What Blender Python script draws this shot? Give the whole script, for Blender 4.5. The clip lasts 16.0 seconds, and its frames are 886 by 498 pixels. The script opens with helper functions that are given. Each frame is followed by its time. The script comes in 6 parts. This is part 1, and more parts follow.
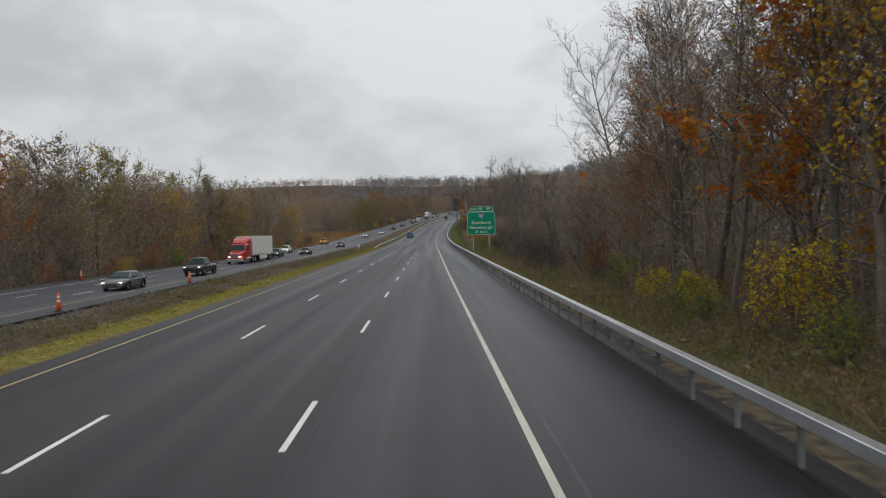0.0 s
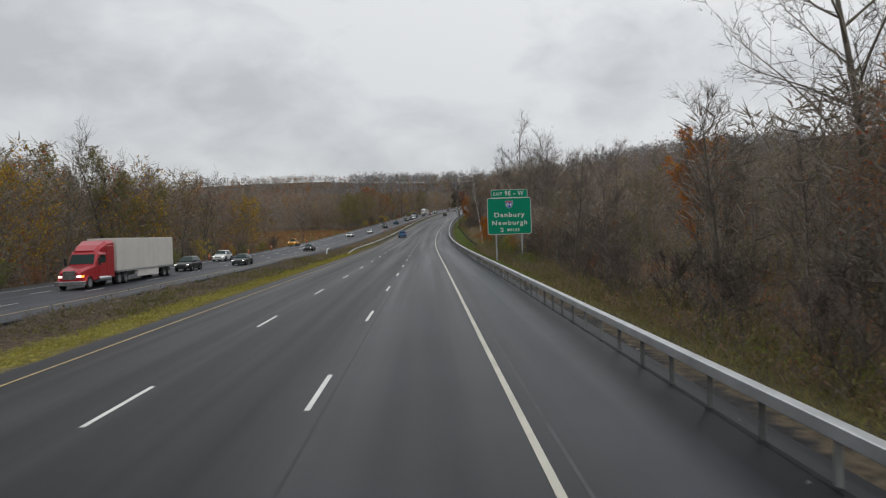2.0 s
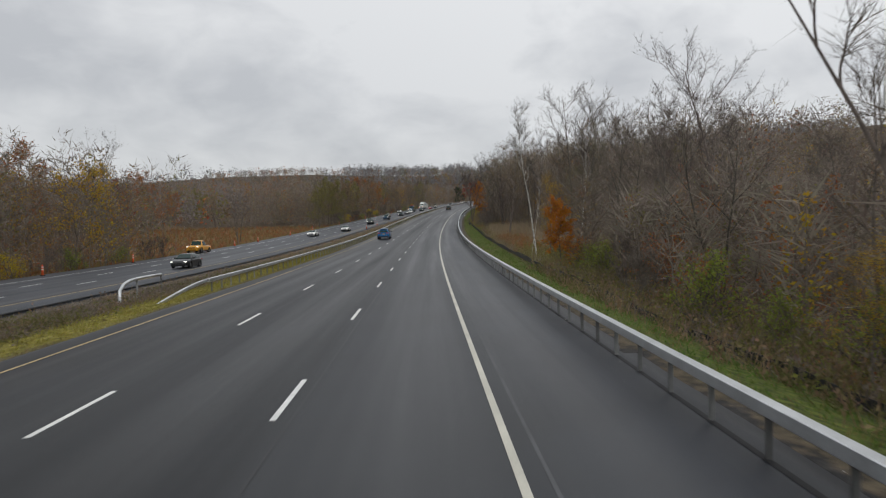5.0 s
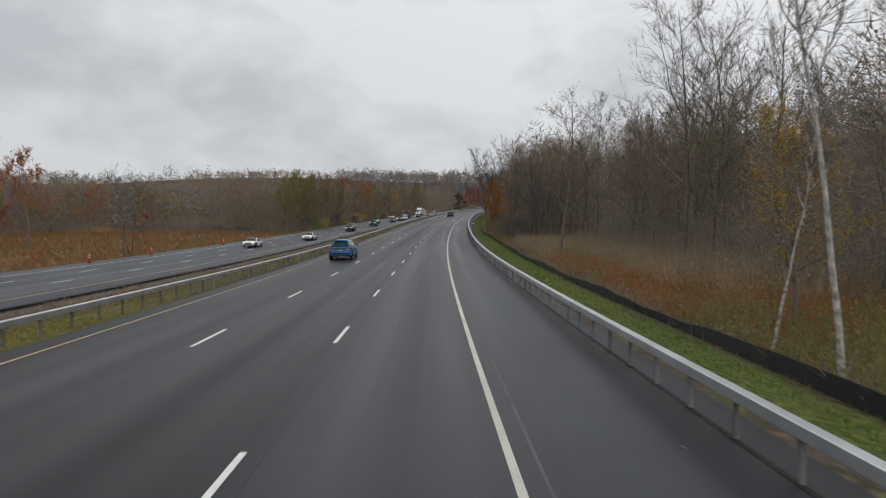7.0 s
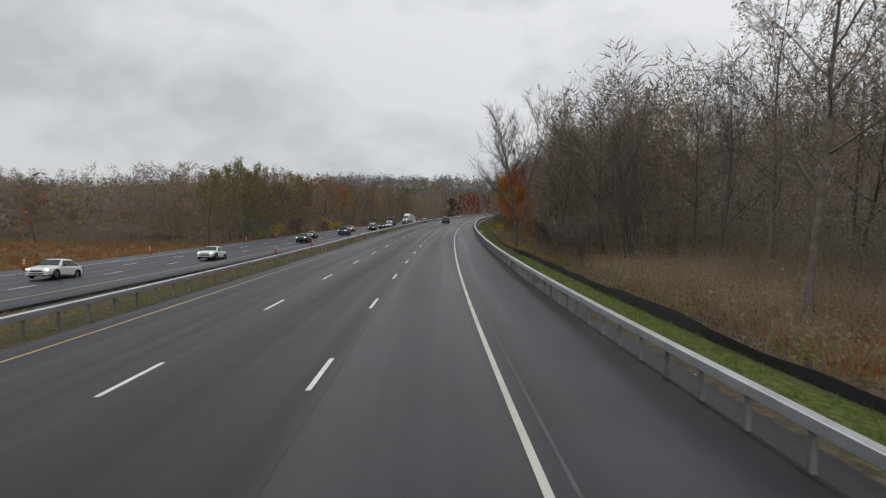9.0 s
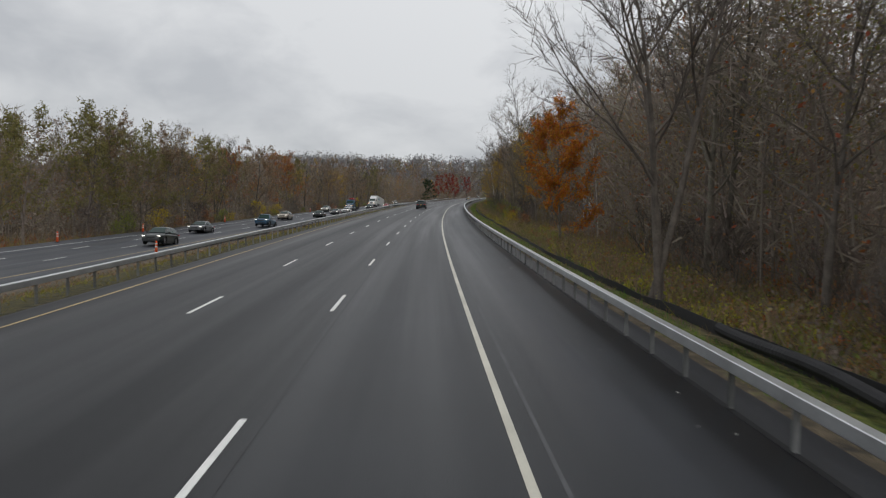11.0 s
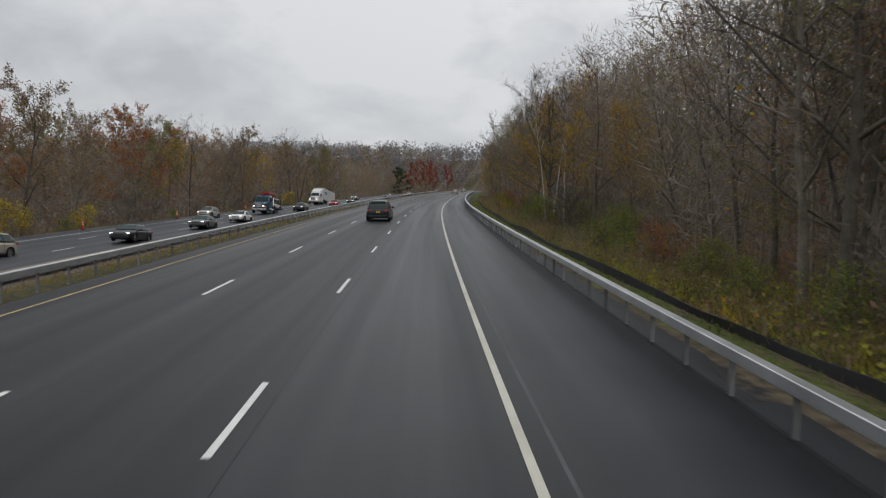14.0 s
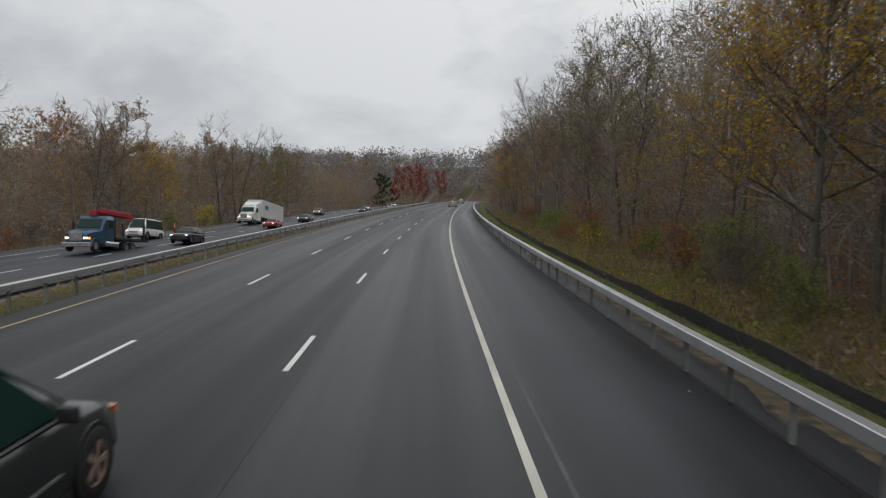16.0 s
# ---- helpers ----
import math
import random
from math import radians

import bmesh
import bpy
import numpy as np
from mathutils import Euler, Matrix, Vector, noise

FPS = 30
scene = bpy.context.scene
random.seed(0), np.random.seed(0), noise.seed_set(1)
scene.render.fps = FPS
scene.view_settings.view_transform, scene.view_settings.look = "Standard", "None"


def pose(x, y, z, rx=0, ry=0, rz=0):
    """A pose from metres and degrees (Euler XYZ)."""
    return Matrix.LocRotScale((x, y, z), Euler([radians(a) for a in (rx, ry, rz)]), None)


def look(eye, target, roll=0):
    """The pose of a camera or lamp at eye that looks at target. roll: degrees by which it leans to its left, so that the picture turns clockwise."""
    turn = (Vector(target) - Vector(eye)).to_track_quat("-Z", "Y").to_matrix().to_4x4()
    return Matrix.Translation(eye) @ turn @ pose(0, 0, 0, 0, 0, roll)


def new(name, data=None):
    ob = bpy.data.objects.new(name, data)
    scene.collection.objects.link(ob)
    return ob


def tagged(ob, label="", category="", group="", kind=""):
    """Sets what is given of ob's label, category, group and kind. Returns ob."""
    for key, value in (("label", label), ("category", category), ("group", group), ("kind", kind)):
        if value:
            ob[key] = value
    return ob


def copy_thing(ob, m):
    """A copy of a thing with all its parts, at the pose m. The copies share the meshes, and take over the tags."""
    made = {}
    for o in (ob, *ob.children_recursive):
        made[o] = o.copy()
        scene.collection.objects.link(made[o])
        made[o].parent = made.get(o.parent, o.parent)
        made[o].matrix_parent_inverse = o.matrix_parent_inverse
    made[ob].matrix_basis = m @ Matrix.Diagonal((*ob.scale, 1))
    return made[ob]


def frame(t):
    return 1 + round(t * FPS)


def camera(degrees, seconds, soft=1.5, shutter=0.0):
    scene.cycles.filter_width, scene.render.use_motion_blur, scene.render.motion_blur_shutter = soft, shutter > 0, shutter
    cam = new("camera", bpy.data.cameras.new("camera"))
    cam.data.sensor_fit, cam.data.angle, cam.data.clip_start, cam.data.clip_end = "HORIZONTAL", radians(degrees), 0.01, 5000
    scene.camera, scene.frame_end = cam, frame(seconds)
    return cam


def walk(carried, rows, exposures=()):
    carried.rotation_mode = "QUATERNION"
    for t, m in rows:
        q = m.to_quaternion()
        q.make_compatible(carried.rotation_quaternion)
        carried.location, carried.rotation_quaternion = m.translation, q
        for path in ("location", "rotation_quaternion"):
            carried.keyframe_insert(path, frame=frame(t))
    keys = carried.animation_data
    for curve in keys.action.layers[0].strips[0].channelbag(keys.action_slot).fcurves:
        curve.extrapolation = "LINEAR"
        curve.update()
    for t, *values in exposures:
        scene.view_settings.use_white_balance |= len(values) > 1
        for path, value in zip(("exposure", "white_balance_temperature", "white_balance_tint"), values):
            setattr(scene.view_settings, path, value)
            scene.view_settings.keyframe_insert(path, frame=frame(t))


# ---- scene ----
# camera and its drive along the right-hand lane
cam = camera(64.66, 16.0, soft=1.2, shutter=0.12)
PATH = [
    (0, -1.446, -0.002, 3.118, 88.663, 1.632, -1.108),
    (0.5, -1.497, 11.418, 3.115, 88.504, 1.032, -1.206),
    (1, -1.517, 22.984, 3.118, 88.504, 1.411, -1.272),
    (1.5, -1.529, 34.716, 3.126, 88.817, 1.589, -1.313),
    (2, -1.550, 46.588, 3.141, 88.540, 1.809, -1.375),
    (2.5, -1.546, 58.611, 3.163, 88.842, 1.229, -1.524),
    (3, -1.452, 70.870, 3.189, 88.423, 1.718, -1.422),
    (3.5, -1.330, 83.164, 3.213, 88.477, 2.208, -1.450),
    (4, -1.250, 95.532, 3.236, 88.475, 1.618, -1.427),
    (4.5, -1.165, 107.976, 3.258, 88.429, 1.561, -1.394),
    (5, -1.116, 120.665, 3.286, 88.318, 1.431, -1.385),
    (5.5, -1.094, 133.623, 3.338, 88.199, 1.268, -1.449),
    (6, -1.086, 146.875, 3.414, 88.129, 1.108, -1.568),
    (6.5, -1.074, 160.445, 3.517, 88.163, 0.988, -1.724),
    (7, -0.995, 174.192, 3.660, 89.074, 0.003, -1.631),
    (7.5, -0.927, 187.918, 3.853, 89.223, 0.110, -1.771),
    (8, -0.850, 201.389, 4.091, 89.743, -0.445, -1.866),
    (8.5, -0.649, 215.129, 4.386, 89.883, -0.240, -2.097),
    (9, -0.363, 228.770, 4.746, 89.783, -0.301, -2.463),
    (9.5, 0.069, 242.477, 5.182, 89.447, -0.396, -2.993),
    (10, 0.610, 256.239, 5.694, 89.020, -0.496, -3.601),
    (10.5, 1.219, 270.049, 6.272, 88.649, -0.574, -4.180),
    (11, 1.850, 283.896, 6.891, 88.480, -0.600, -4.598),
    (11.5, 2.525, 297.771, 7.547, 88.039, -0.500, -4.894),
    (12, 3.233, 311.619, 8.240, 88.276, -0.513, -5.160),
    (12.5, 4.047, 325.546, 8.955, 88.306, -0.556, -5.425),
    (13, 4.987, 339.525, 9.681, 88.373, -0.654, -5.864),
    (13.5, 6.065, 353.706, 10.424, 88.362, -0.928, -6.432),
    (14, 7.238, 367.906, 11.176, 87.873, -0.692, -6.821),
    (14.5, 8.452, 381.847, 11.919, 88.579, -0.407, -7.024),
    (15, 9.761, 395.914, 12.673, 88.629, -0.238, -7.250),
    (15.5, 11.213, 410.119, 13.439, 89.197, -0.130, -7.399),
    (16, 12.743, 424.224, 14.203, 88.685, -0.447, -7.712),
]
walk(cam, [(t, pose(x, y, z, rx, ry, rz)) for t, x, y, z, rx, ry, rz in PATH],
     exposures=((0, 0.0), (8.5, 0.0), (11, -0.07), (16, -0.07)))

# overcast daylight: grey cloud deck brighter overhead, faint wide sun
world = bpy.data.worlds.new("overcast_sky")
scene.world = world
world.use_nodes = True
wn, wl = world.node_tree.nodes, world.node_tree.links
wn.clear()


def wnode(kind, **values):
    nd = wn.new(kind)
    for key, value in values.items():
        nd.inputs[key].default_value = value
    return nd


w_out = wn.new("ShaderNodeOutputWorld")
w_bg = wnode("ShaderNodeBackground", Strength=1.0)
w_sky = wn.new("ShaderNodeTexSky")
w_sky.sky_type, w_sky.sun_disc = "NISHITA", False
w_sky.sun_elevation, w_sky.sun_rotation = radians(32), radians(150)
w_skydim = wn.new("ShaderNodeVectorMath")
w_skydim.operation = "SCALE"
w_skydim.inputs["Scale"].default_value = 0.08
w_co = wn.new("ShaderNodeTexCoord")
w_map = wn.new("ShaderNodeMapping")
w_map.inputs["Scale"].default_value = (1.0, 1.0, 1.9)
w_n1 = wnode("ShaderNodeTexNoise", Scale=3.4, Detail=5.0, Roughness=0.48, Distortion=0.25)
w_r1 = wn.new("ShaderNodeValToRGB")
w_r1.color_ramp.elements[0].position, w_r1.color_ramp.elements[0].color = 0.36, (0.73, 0.75, 0.785, 1)
w_r1.color_ramp.elements[1].position, w_r1.color_ramp.elements[1].color = 0.58, (0.985, 1.0, 1.02, 1)
w_sep = wn.new("ShaderNodeSeparateXYZ")
w_up = wn.new("ShaderNodeMapRange")
for nm, v in (("From Min", 0.0), ("From Max", 1.0), ("To Min", 0.66), ("To Max", 1.15)):
    w_up.inputs[nm].default_value = v
w_mul = wn.new("ShaderNodeVectorMath")
w_mul.operation = "SCALE"
w_mix = wn.new("ShaderNodeMix")
w_mix.data_type = "RGBA"
w_mix.inputs["Factor"].default_value = 0.93
wl.new(w_co.outputs["Generated"], w_map.inputs["Vector"])
wl.new(w_map.outputs["Vector"], w_n1.inputs["Vector"])
w_n2 = wnode("ShaderNodeTexNoise", Scale=11.0, Detail=6.0, Roughness=0.55, Distortion=0.4)
w_sum = wn.new("ShaderNodeMath")  # finer ragged cloud on the broad one
w_sum.operation = "MULTIPLY_ADD"
w_sum.inputs[1].default_value = 0.32
w_cut = wn.new("ShaderNodeMath")
w_cut.operation = "SUBTRACT"
w_cut.inputs[1].default_value = 0.15
wl.new(w_map.outputs["Vector"], w_n2.inputs["Vector"])
wl.new(w_n2.outputs["Fac"], w_sum.inputs[0])
wl.new(w_n1.outputs["Fac"], w_sum.inputs[2])
wl.new(w_sum.outputs[0], w_cut.inputs[0])
wl.new(w_cut.outputs[0], w_r1.inputs["Fac"])
wl.new(w_co.outputs["Generated"], w_sep.inputs["Vector"])
wl.new(w_sep.outputs["Z"], w_up.inputs["Value"])
wl.new(w_r1.outputs["Color"], w_mul.inputs[0])
w_side = wn.new("ShaderNodeMath")  # the veiled sun side is a little brighter
w_side.operation = "MULTIPLY_ADD"
w_side.inputs[1].default_value, w_side.inputs[2].default_value = 0.14, 1.0
w_tone = wn.new("ShaderNodeMath")
w_tone.operation = "MULTIPLY"
wl.new(w_sep.outputs["X"], w_side.inputs[0])
wl.new(w_side.outputs[0], w_tone.inputs[0])
wl.new(w_up.outputs["Result"], w_tone.inputs[1])
wl.new(w_tone.outputs[0], w_mul.inputs["Scale"])
wl.new(w_sky.outputs["Color"], w_skydim.inputs[0])
wl.new(w_skydim.outputs["Vector"], w_mix.inputs[6])
wl.new(w_mul.outputs["Vector"], w_mix.inputs[7])
wl.new(w_mix.outputs[2], w_bg.inputs["Color"])
wl.new(w_bg.outputs["Background"], w_out.inputs["Surface"])

sun = new("sun", bpy.data.lights.new("sun", "SUN"))
sun.data.energy, sun.data.angle, sun.data.color = 0.3, radians(25), (1.0, 0.97, 0.93)
sun.matrix_world = look((0, 0, 60), (-18, 40, 0))


# ---- materials ----
def material(name, color, rough=0.8, metal=0.0, vary=0.25, size=2.0, fine=30.0, bump=0.3, spec=0.5, random_by="", coat=0.0,
             thin=0.0, spread=0.4):
    """Colour with broad stains, fine grain and relief; random_by 'object' or 'island' shifts each piece a little."""
    m = bpy.data.materials.new(name)
    m.use_nodes = True
    n, l = m.node_tree.nodes, m.node_tree.links
    b = n["Principled BSDF"]
    b.inputs["Roughness"].default_value, b.inputs["Metallic"].default_value = rough, metal
    b.inputs["Specular IOR Level"].default_value = spec
    b.inputs["Coat Weight"].default_value = coat
    co = n.new("ShaderNodeTexCoord")
    big, small = n.new("ShaderNodeTexNoise"), n.new("ShaderNodeTexNoise")
    big.inputs["Scale"].default_value, big.inputs["Detail"].default_value = 1.0 / size, 5
    small.inputs["Scale"].default_value, small.inputs["Detail"].default_value = fine, 4
    for t in (big, small):
        l.new(co.outputs["Object"], t.inputs["Vector"])
    add = n.new("ShaderNodeMath")
    add.operation = "MULTIPLY_ADD"
    add.inputs[1].default_value = 0.45
    l.new(small.outputs["Fac"], add.inputs[0])
    l.new(big.outputs["Fac"], add.inputs[2])
    val = n.new("ShaderNodeMapRange")
    val.inputs["From Min"].default_value, val.inputs["From Max"].default_value = 0.45, 1.0
    val.inputs["To Min"].default_value, val.inputs["To Max"].default_value = 1 - vary, 1 + vary
    l.new(add.outputs[0], val.inputs["Value"])
    value = val.outputs["Result"]
    hsv = n.new("ShaderNodeHueSaturation")
    hsv.inputs["Color"].default_value = (*color, 1)
    if random_by:
        src = n.new("ShaderNodeObjectInfo") if random_by == "object" else n.new("ShaderNodeNewGeometry")
        rnd = src.outputs["Random"] if random_by == "object" else src.outputs["Random Per Island"]
        rv = n.new("ShaderNodeMapRange")
        rv.inputs["To Min"].default_value, rv.inputs["To Max"].default_value = 1 - spread, 1 + spread
        l.new(rnd, rv.inputs["Value"])
        mm = n.new("ShaderNodeMath")
        mm.operation = "MULTIPLY"
        l.new(rv.outputs["Result"], mm.inputs[0])
        l.new(value, mm.inputs[1])
        value = mm.outputs[0]
        wn2 = n.new("ShaderNodeTexWhiteNoise")
        wn2.noise_dimensions = "1D"
        l.new(rnd, wn2.inputs["W"])
        rh = n.new("ShaderNodeMapRange")
        rh.inputs["To Min"].default_value, rh.inputs["To Max"].default_value = 0.47, 0.53
        l.new(wn2.outputs["Value"], rh.inputs["Value"])
        l.new(rh.outputs["Result"], hsv.inputs["Hue"])
    l.new(value, hsv.inputs["Value"])
    l.new(hsv.outputs["Color"], b.inputs["Base Color"])
    if bump:
        bp = n.new("ShaderNodeBump")
        bp.inputs["Strength"].default_value, bp.inputs["Distance"].default_value = bump, 0.02
        l.new(add.outputs[0], bp.inputs["Height"])
        l.new(bp.outputs["Normal"], b.inputs["Normal"])
    if thin:
        tr = n.new("ShaderNodeBsdfTranslucent")
        l.new(hsv.outputs["Color"], tr.inputs["Color"])
        mx = n.new("ShaderNodeMixShader")
        mx.inputs["Fac"].default_value = thin
        l.new(b.outputs["BSDF"], mx.inputs[1])
        l.new(tr.outputs["BSDF"], mx.inputs[2])
        l.new(mx.outputs["Shader"], n["Material Output"].inputs["Surface"])
    return m


def asphalt_material(name, tone, wet, passes=False):
    """Damp asphalt: aggregate grain, wheel tracks and paving joints that run along the lanes (UV in metres)."""
    m = bpy.data.materials.new(name)
    m.use_nodes = True
    n, l = m.node_tree.nodes, m.node_tree.links
    b = n["Principled BSDF"]
    b.inputs["Specular IOR Level"].default_value = 0.42
    uv = n.new("ShaderNodeUVMap")
    stretch = n.new("ShaderNodeMapping")
    stretch.inputs["Scale"].default_value = (0.75, 0.012, 1)
    l.new(uv.outputs["UV"], stretch.inputs["Vector"])
    tracks, patch, grain = (n.new("ShaderNodeTexNoise") for _ in range(3))
    tracks.inputs["Scale"].default_value, tracks.inputs["Detail"].default_value = 1.0, 5
    patch.inputs["Scale"].default_value, patch.inputs["Detail"].default_value = 0.3, 7
    grain.inputs["Scale"].default_value, grain.inputs["Detail"].default_value = 45, 3
    l.new(stretch.outputs["Vector"], tracks.inputs["Vector"])
    l.new(uv.outputs["UV"], patch.inputs["Vector"])
    l.new(uv.outputs["UV"], grain.inputs["Vector"])
    def math2(op, a, c):
        nd = n.new("ShaderNodeMath")
        nd.operation = op
        for k, x in enumerate((a, c)):
            if isinstance(x, (int, float)):
                nd.inputs[k].default_value = x
            else:
                l.new(x, nd.inputs[k])
        return nd.outputs[0]
    total = math2("ADD", math2("MULTIPLY", math2("ADD", math2("MULTIPLY", tracks.outputs["Fac"], 0.55), 0.175), 0.9), math2("SUBTRACT", math2("MULTIPLY", patch.outputs["Fac"], 1.1), 0.25))
    total = math2("ADD", total, math2("MULTIPLY", grain.outputs["Fac"], 0.35))
    rmp = n.new("ShaderNodeValToRGB")
    e = rmp.color_ramp.elements
    e[0].position, e[0].color = 0.55, (tone * 0.54, tone * 0.61, tone * 0.76, 1)
    e[1].position, e[1].color = 1.0, (tone * 1.13, tone * 1.28, tone * 1.58, 1)
    half = math2("MULTIPLY", total, 0.8)
    l.new(half, rmp.inputs["Fac"])
    # each paving pass has its own age: the passes nearer the median are darker and coarser
    across = n.new("ShaderNodeSeparateXYZ")
    l.new(uv.outputs["UV"], across.inputs["Vector"])
    age = n.new("ShaderNodeMapRange")
    for nm, v in (("From Min", -3.7), ("From Max", -3.15), ("To Min", 0.63), ("To Max", 1.0)):
        age.inputs[nm].default_value = v
    l.new(across.outputs["X"], age.inputs["Value"])
    climb_tone = n.new("ShaderNodeMapRange")  # darker colour from the foot of the climb on
    for nm, v in (("From Min", 235), ("From Max", 270), ("To Min", 1.0), ("To Max", 0.8)):
        climb_tone.inputs[nm].default_value = v
    l.new(across.outputs["Y"], climb_tone.inputs["Value"])
    aged = n.new("ShaderNodeHueSaturation")
    dust = n.new("ShaderNodeMapRange")  # trodden dust along the middle of the shoulder
    dust.interpolation_type = "SMOOTHSTEP"
    for nm, v in (("From Min", 0.3), ("From Max", 1.5), ("To Min", 0.0), ("To Max", 0.85)):
        dust.inputs[nm].default_value = v
    l.new(across.outputs["X"], dust.inputs["Value"])
    streak = n.new("ShaderNodeMapRange")
    for nm, v in (("From Min", 0.35), ("From Max", 0.62), ("To Min", 0.45), ("To Max", 1.3)):
        streak.inputs[nm].default_value = v
    l.new(tracks.outputs["Fac"], streak.inputs["Value"])
    dusty = math2("ADD", math2("MULTIPLY", dust.outputs["Result"], streak.outputs["Result"]), 1.0)
    l.new(math2("MULTIPLY", math2("MULTIPLY", age.outputs["Result"], climb_tone.outputs["Result"]), dusty), aged.inputs["Value"])
    l.new(rmp.outputs["Color"], aged.inputs["Color"])
    l.new(aged.outputs["Color"] if passes else rmp.outputs["Color"], b.inputs["Base Color"])
    spec = math2("MULTIPLY", age.outputs["Result"], 0.42)
    if passes:
        l.new(spec, b.inputs["Specular IOR Level"])
    rr = n.new("ShaderNodeMapRange")
    rr.inputs["From Min"].default_value, rr.inputs["From Max"].default_value = 0.35, 0.65
    rr.inputs["To Min"].default_value, rr.inputs["To Max"].default_value = wet - 0.06, wet + 0.08
    l.new(tracks.outputs["Fac"], rr.inputs["Value"])
    l.new(rr.outputs["Result"], b.inputs["Roughness"])
    bp = n.new("ShaderNodeBump")
    bp.inputs["Strength"].default_value, bp.inputs["Distance"].default_value = 0.35, 0.01
    l.new(grain.outputs["Fac"], bp.inputs["Height"])
    l.new(bp.outputs["Normal"], b.inputs["Normal"])
    return m


def ground_material():
    """One sheet of soil: leaf litter in the woods, mown verges, bare dirt in the median, tan meadow and marsh (UV: across, along)."""
    m = bpy.data.materials.new("ground_soil")
    m.use_nodes = True
    n, l = m.node_tree.nodes, m.node_tree.links
    b = n["Principled BSDF"]
    b.inputs["Roughness"].default_value = 0.95
    b.inputs["Specular IOR Level"].default_value = 0.2
    uv = n.new("ShaderNodeUVMap")
    sep = n.new("ShaderNodeSeparateXYZ")
    l.new(uv.outputs["UV"], sep.inputs["Vector"])
    n1, n2, n3 = (n.new("ShaderNodeTexNoise") for _ in range(3))
    for t, sc, de in ((n1, 0.35, 5), (n2, 3.0, 6), (n3, 14.0, 4)):
        t.inputs["Scale"].default_value, t.inputs["Detail"].default_value = sc, de
        l.new(uv.outputs["UV"], t.inputs["Vector"])

    def math2(op, a, c):
        nd = n.new("ShaderNodeMath")
        nd.operation = op
        for k, x in enumerate((a, c)):
            if isinstance(x, (int, float)):
                nd.inputs[k].default_value = x
            else:
                l.new(x, nd.inputs[k])
        return nd.outputs[0]

    def band(src, lo, hi, soft):
        a, c = n.new("ShaderNodeMapRange"), n.new("ShaderNodeMapRange")
        for r, x0, x1 in ((a, lo - soft, lo + soft), (c, hi + soft, hi - soft)):
            r.interpolation_type = "SMOOTHSTEP"
            r.inputs["From Min"].default_value, r.inputs["From Max"].default_value = x0, x1
            l.new(src, r.inputs["Value"])
        return math2("MULTIPLY", a.outputs["Result"], c.outputs["Result"])

    def tone(c0, c1, src):
        r = n.new("ShaderNodeValToRGB")
        r.color_ramp.elements[0].position, r.color_ramp.elements[0].color = 0.35, (*c0, 1)
        r.color_ramp.elements[1].position, r.color_ramp.elements[1].color = 0.68, (*c1, 1)
        l.new(src, r.inputs["Fac"])
        return r.outputs["Color"]

    def mix(fac, a, c):
        x = n.new("ShaderNodeMix")
        x.data_type = "RGBA"
        l.new(fac, x.inputs["Factor"])
        l.new(a, x.inputs[6])
        l.new(c, x.inputs[7])
        return x.outputs[2]

    lat = math2("ADD", sep.outputs["X"], math2("MULTIPLY", math2("SUBTRACT", n1.outputs["Fac"], 0.5), 2.4))
    lat = math2("ADD", lat, math2("MULTIPLY", math2("SUBTRACT", n2.outputs["Fac"], 0.5), 1.2))
    along = sep.outputs["Y"]
    n4 = n.new("ShaderNodeTexNoise")
    n4.inputs["Scale"].default_value, n4.inputs["Detail"].default_value = 0.022, 4
    l.new(uv.outputs["UV"], n4.inputs["Vector"])
    wander = math2("MULTIPLY", math2("SUBTRACT", n4.outputs["Fac"], 0.5), 95)
    near = math2("MINIMUM", math2("MAXIMUM", math2("MULTIPLY", math2("ADD", sep.outputs["X"], 45), -0.03), 0), 1)
    lat2 = math2("ADD", lat, math2("MULTIPLY", wander, near))
    along2 = math2("ADD", along, wander)
    litter = tone((0.045, 0.035, 0.025), (0.145, 0.105, 0.07), n2.outputs["Fac"])
    dirt = tone((0.07, 0.058, 0.045), (0.20, 0.17, 0.135), n2.outputs["Fac"])
    cinder = tone((0.028, 0.028, 0.029), (0.066, 0.062, 0.058), n2.outputs["Fac"])
    lawn = tone((0.09, 0.085, 0.02), (0.33, 0.28, 0.06), n2.outputs["Fac"])
    green = tone((0.04, 0.056, 0.015), (0.145, 0.175, 0.034), n2.outputs["Fac"])
    reeds = tone((0.10, 0.055, 0.022), (0.27, 0.16, 0.07), n2.outputs["Fac"])
    earth = tone((0.05, 0.042, 0.03), (0.14, 0.112, 0.075), n2.outputs["Fac"])
    weeds = tone((0.035, 0.033, 0.02), (0.115, 0.1, 0.045), n2.outputs["Fac"])
    col = litter
    col = mix(math2("MULTIPLY", band(lat, 10.5, 26, 1.0), band(along, 205, 278, 8)), col, reeds)
    col = mix(math2("MULTIPLY", band(lat2, -128, -41, 5.0), band(along2, 196, 366, 8)), col, reeds)
    col = mix(math2("MULTIPLY", band(lat, 4.6, 8.3, 0.5), band(along, -200, 300, 8)), col, weeds)
    col = mix(math2("MULTIPLY", band(lat, 4.9, 8.0, 0.6), band(along, 104, 296, 8)), col, green)
    col = mix(math2("MULTIPLY", band(lat, 4.6, 6.0, 0.5), band(along, 290, 900, 6)), col, green)
    col = mix(band(lat, 3.9, 4.9, 0.25), col, earth)
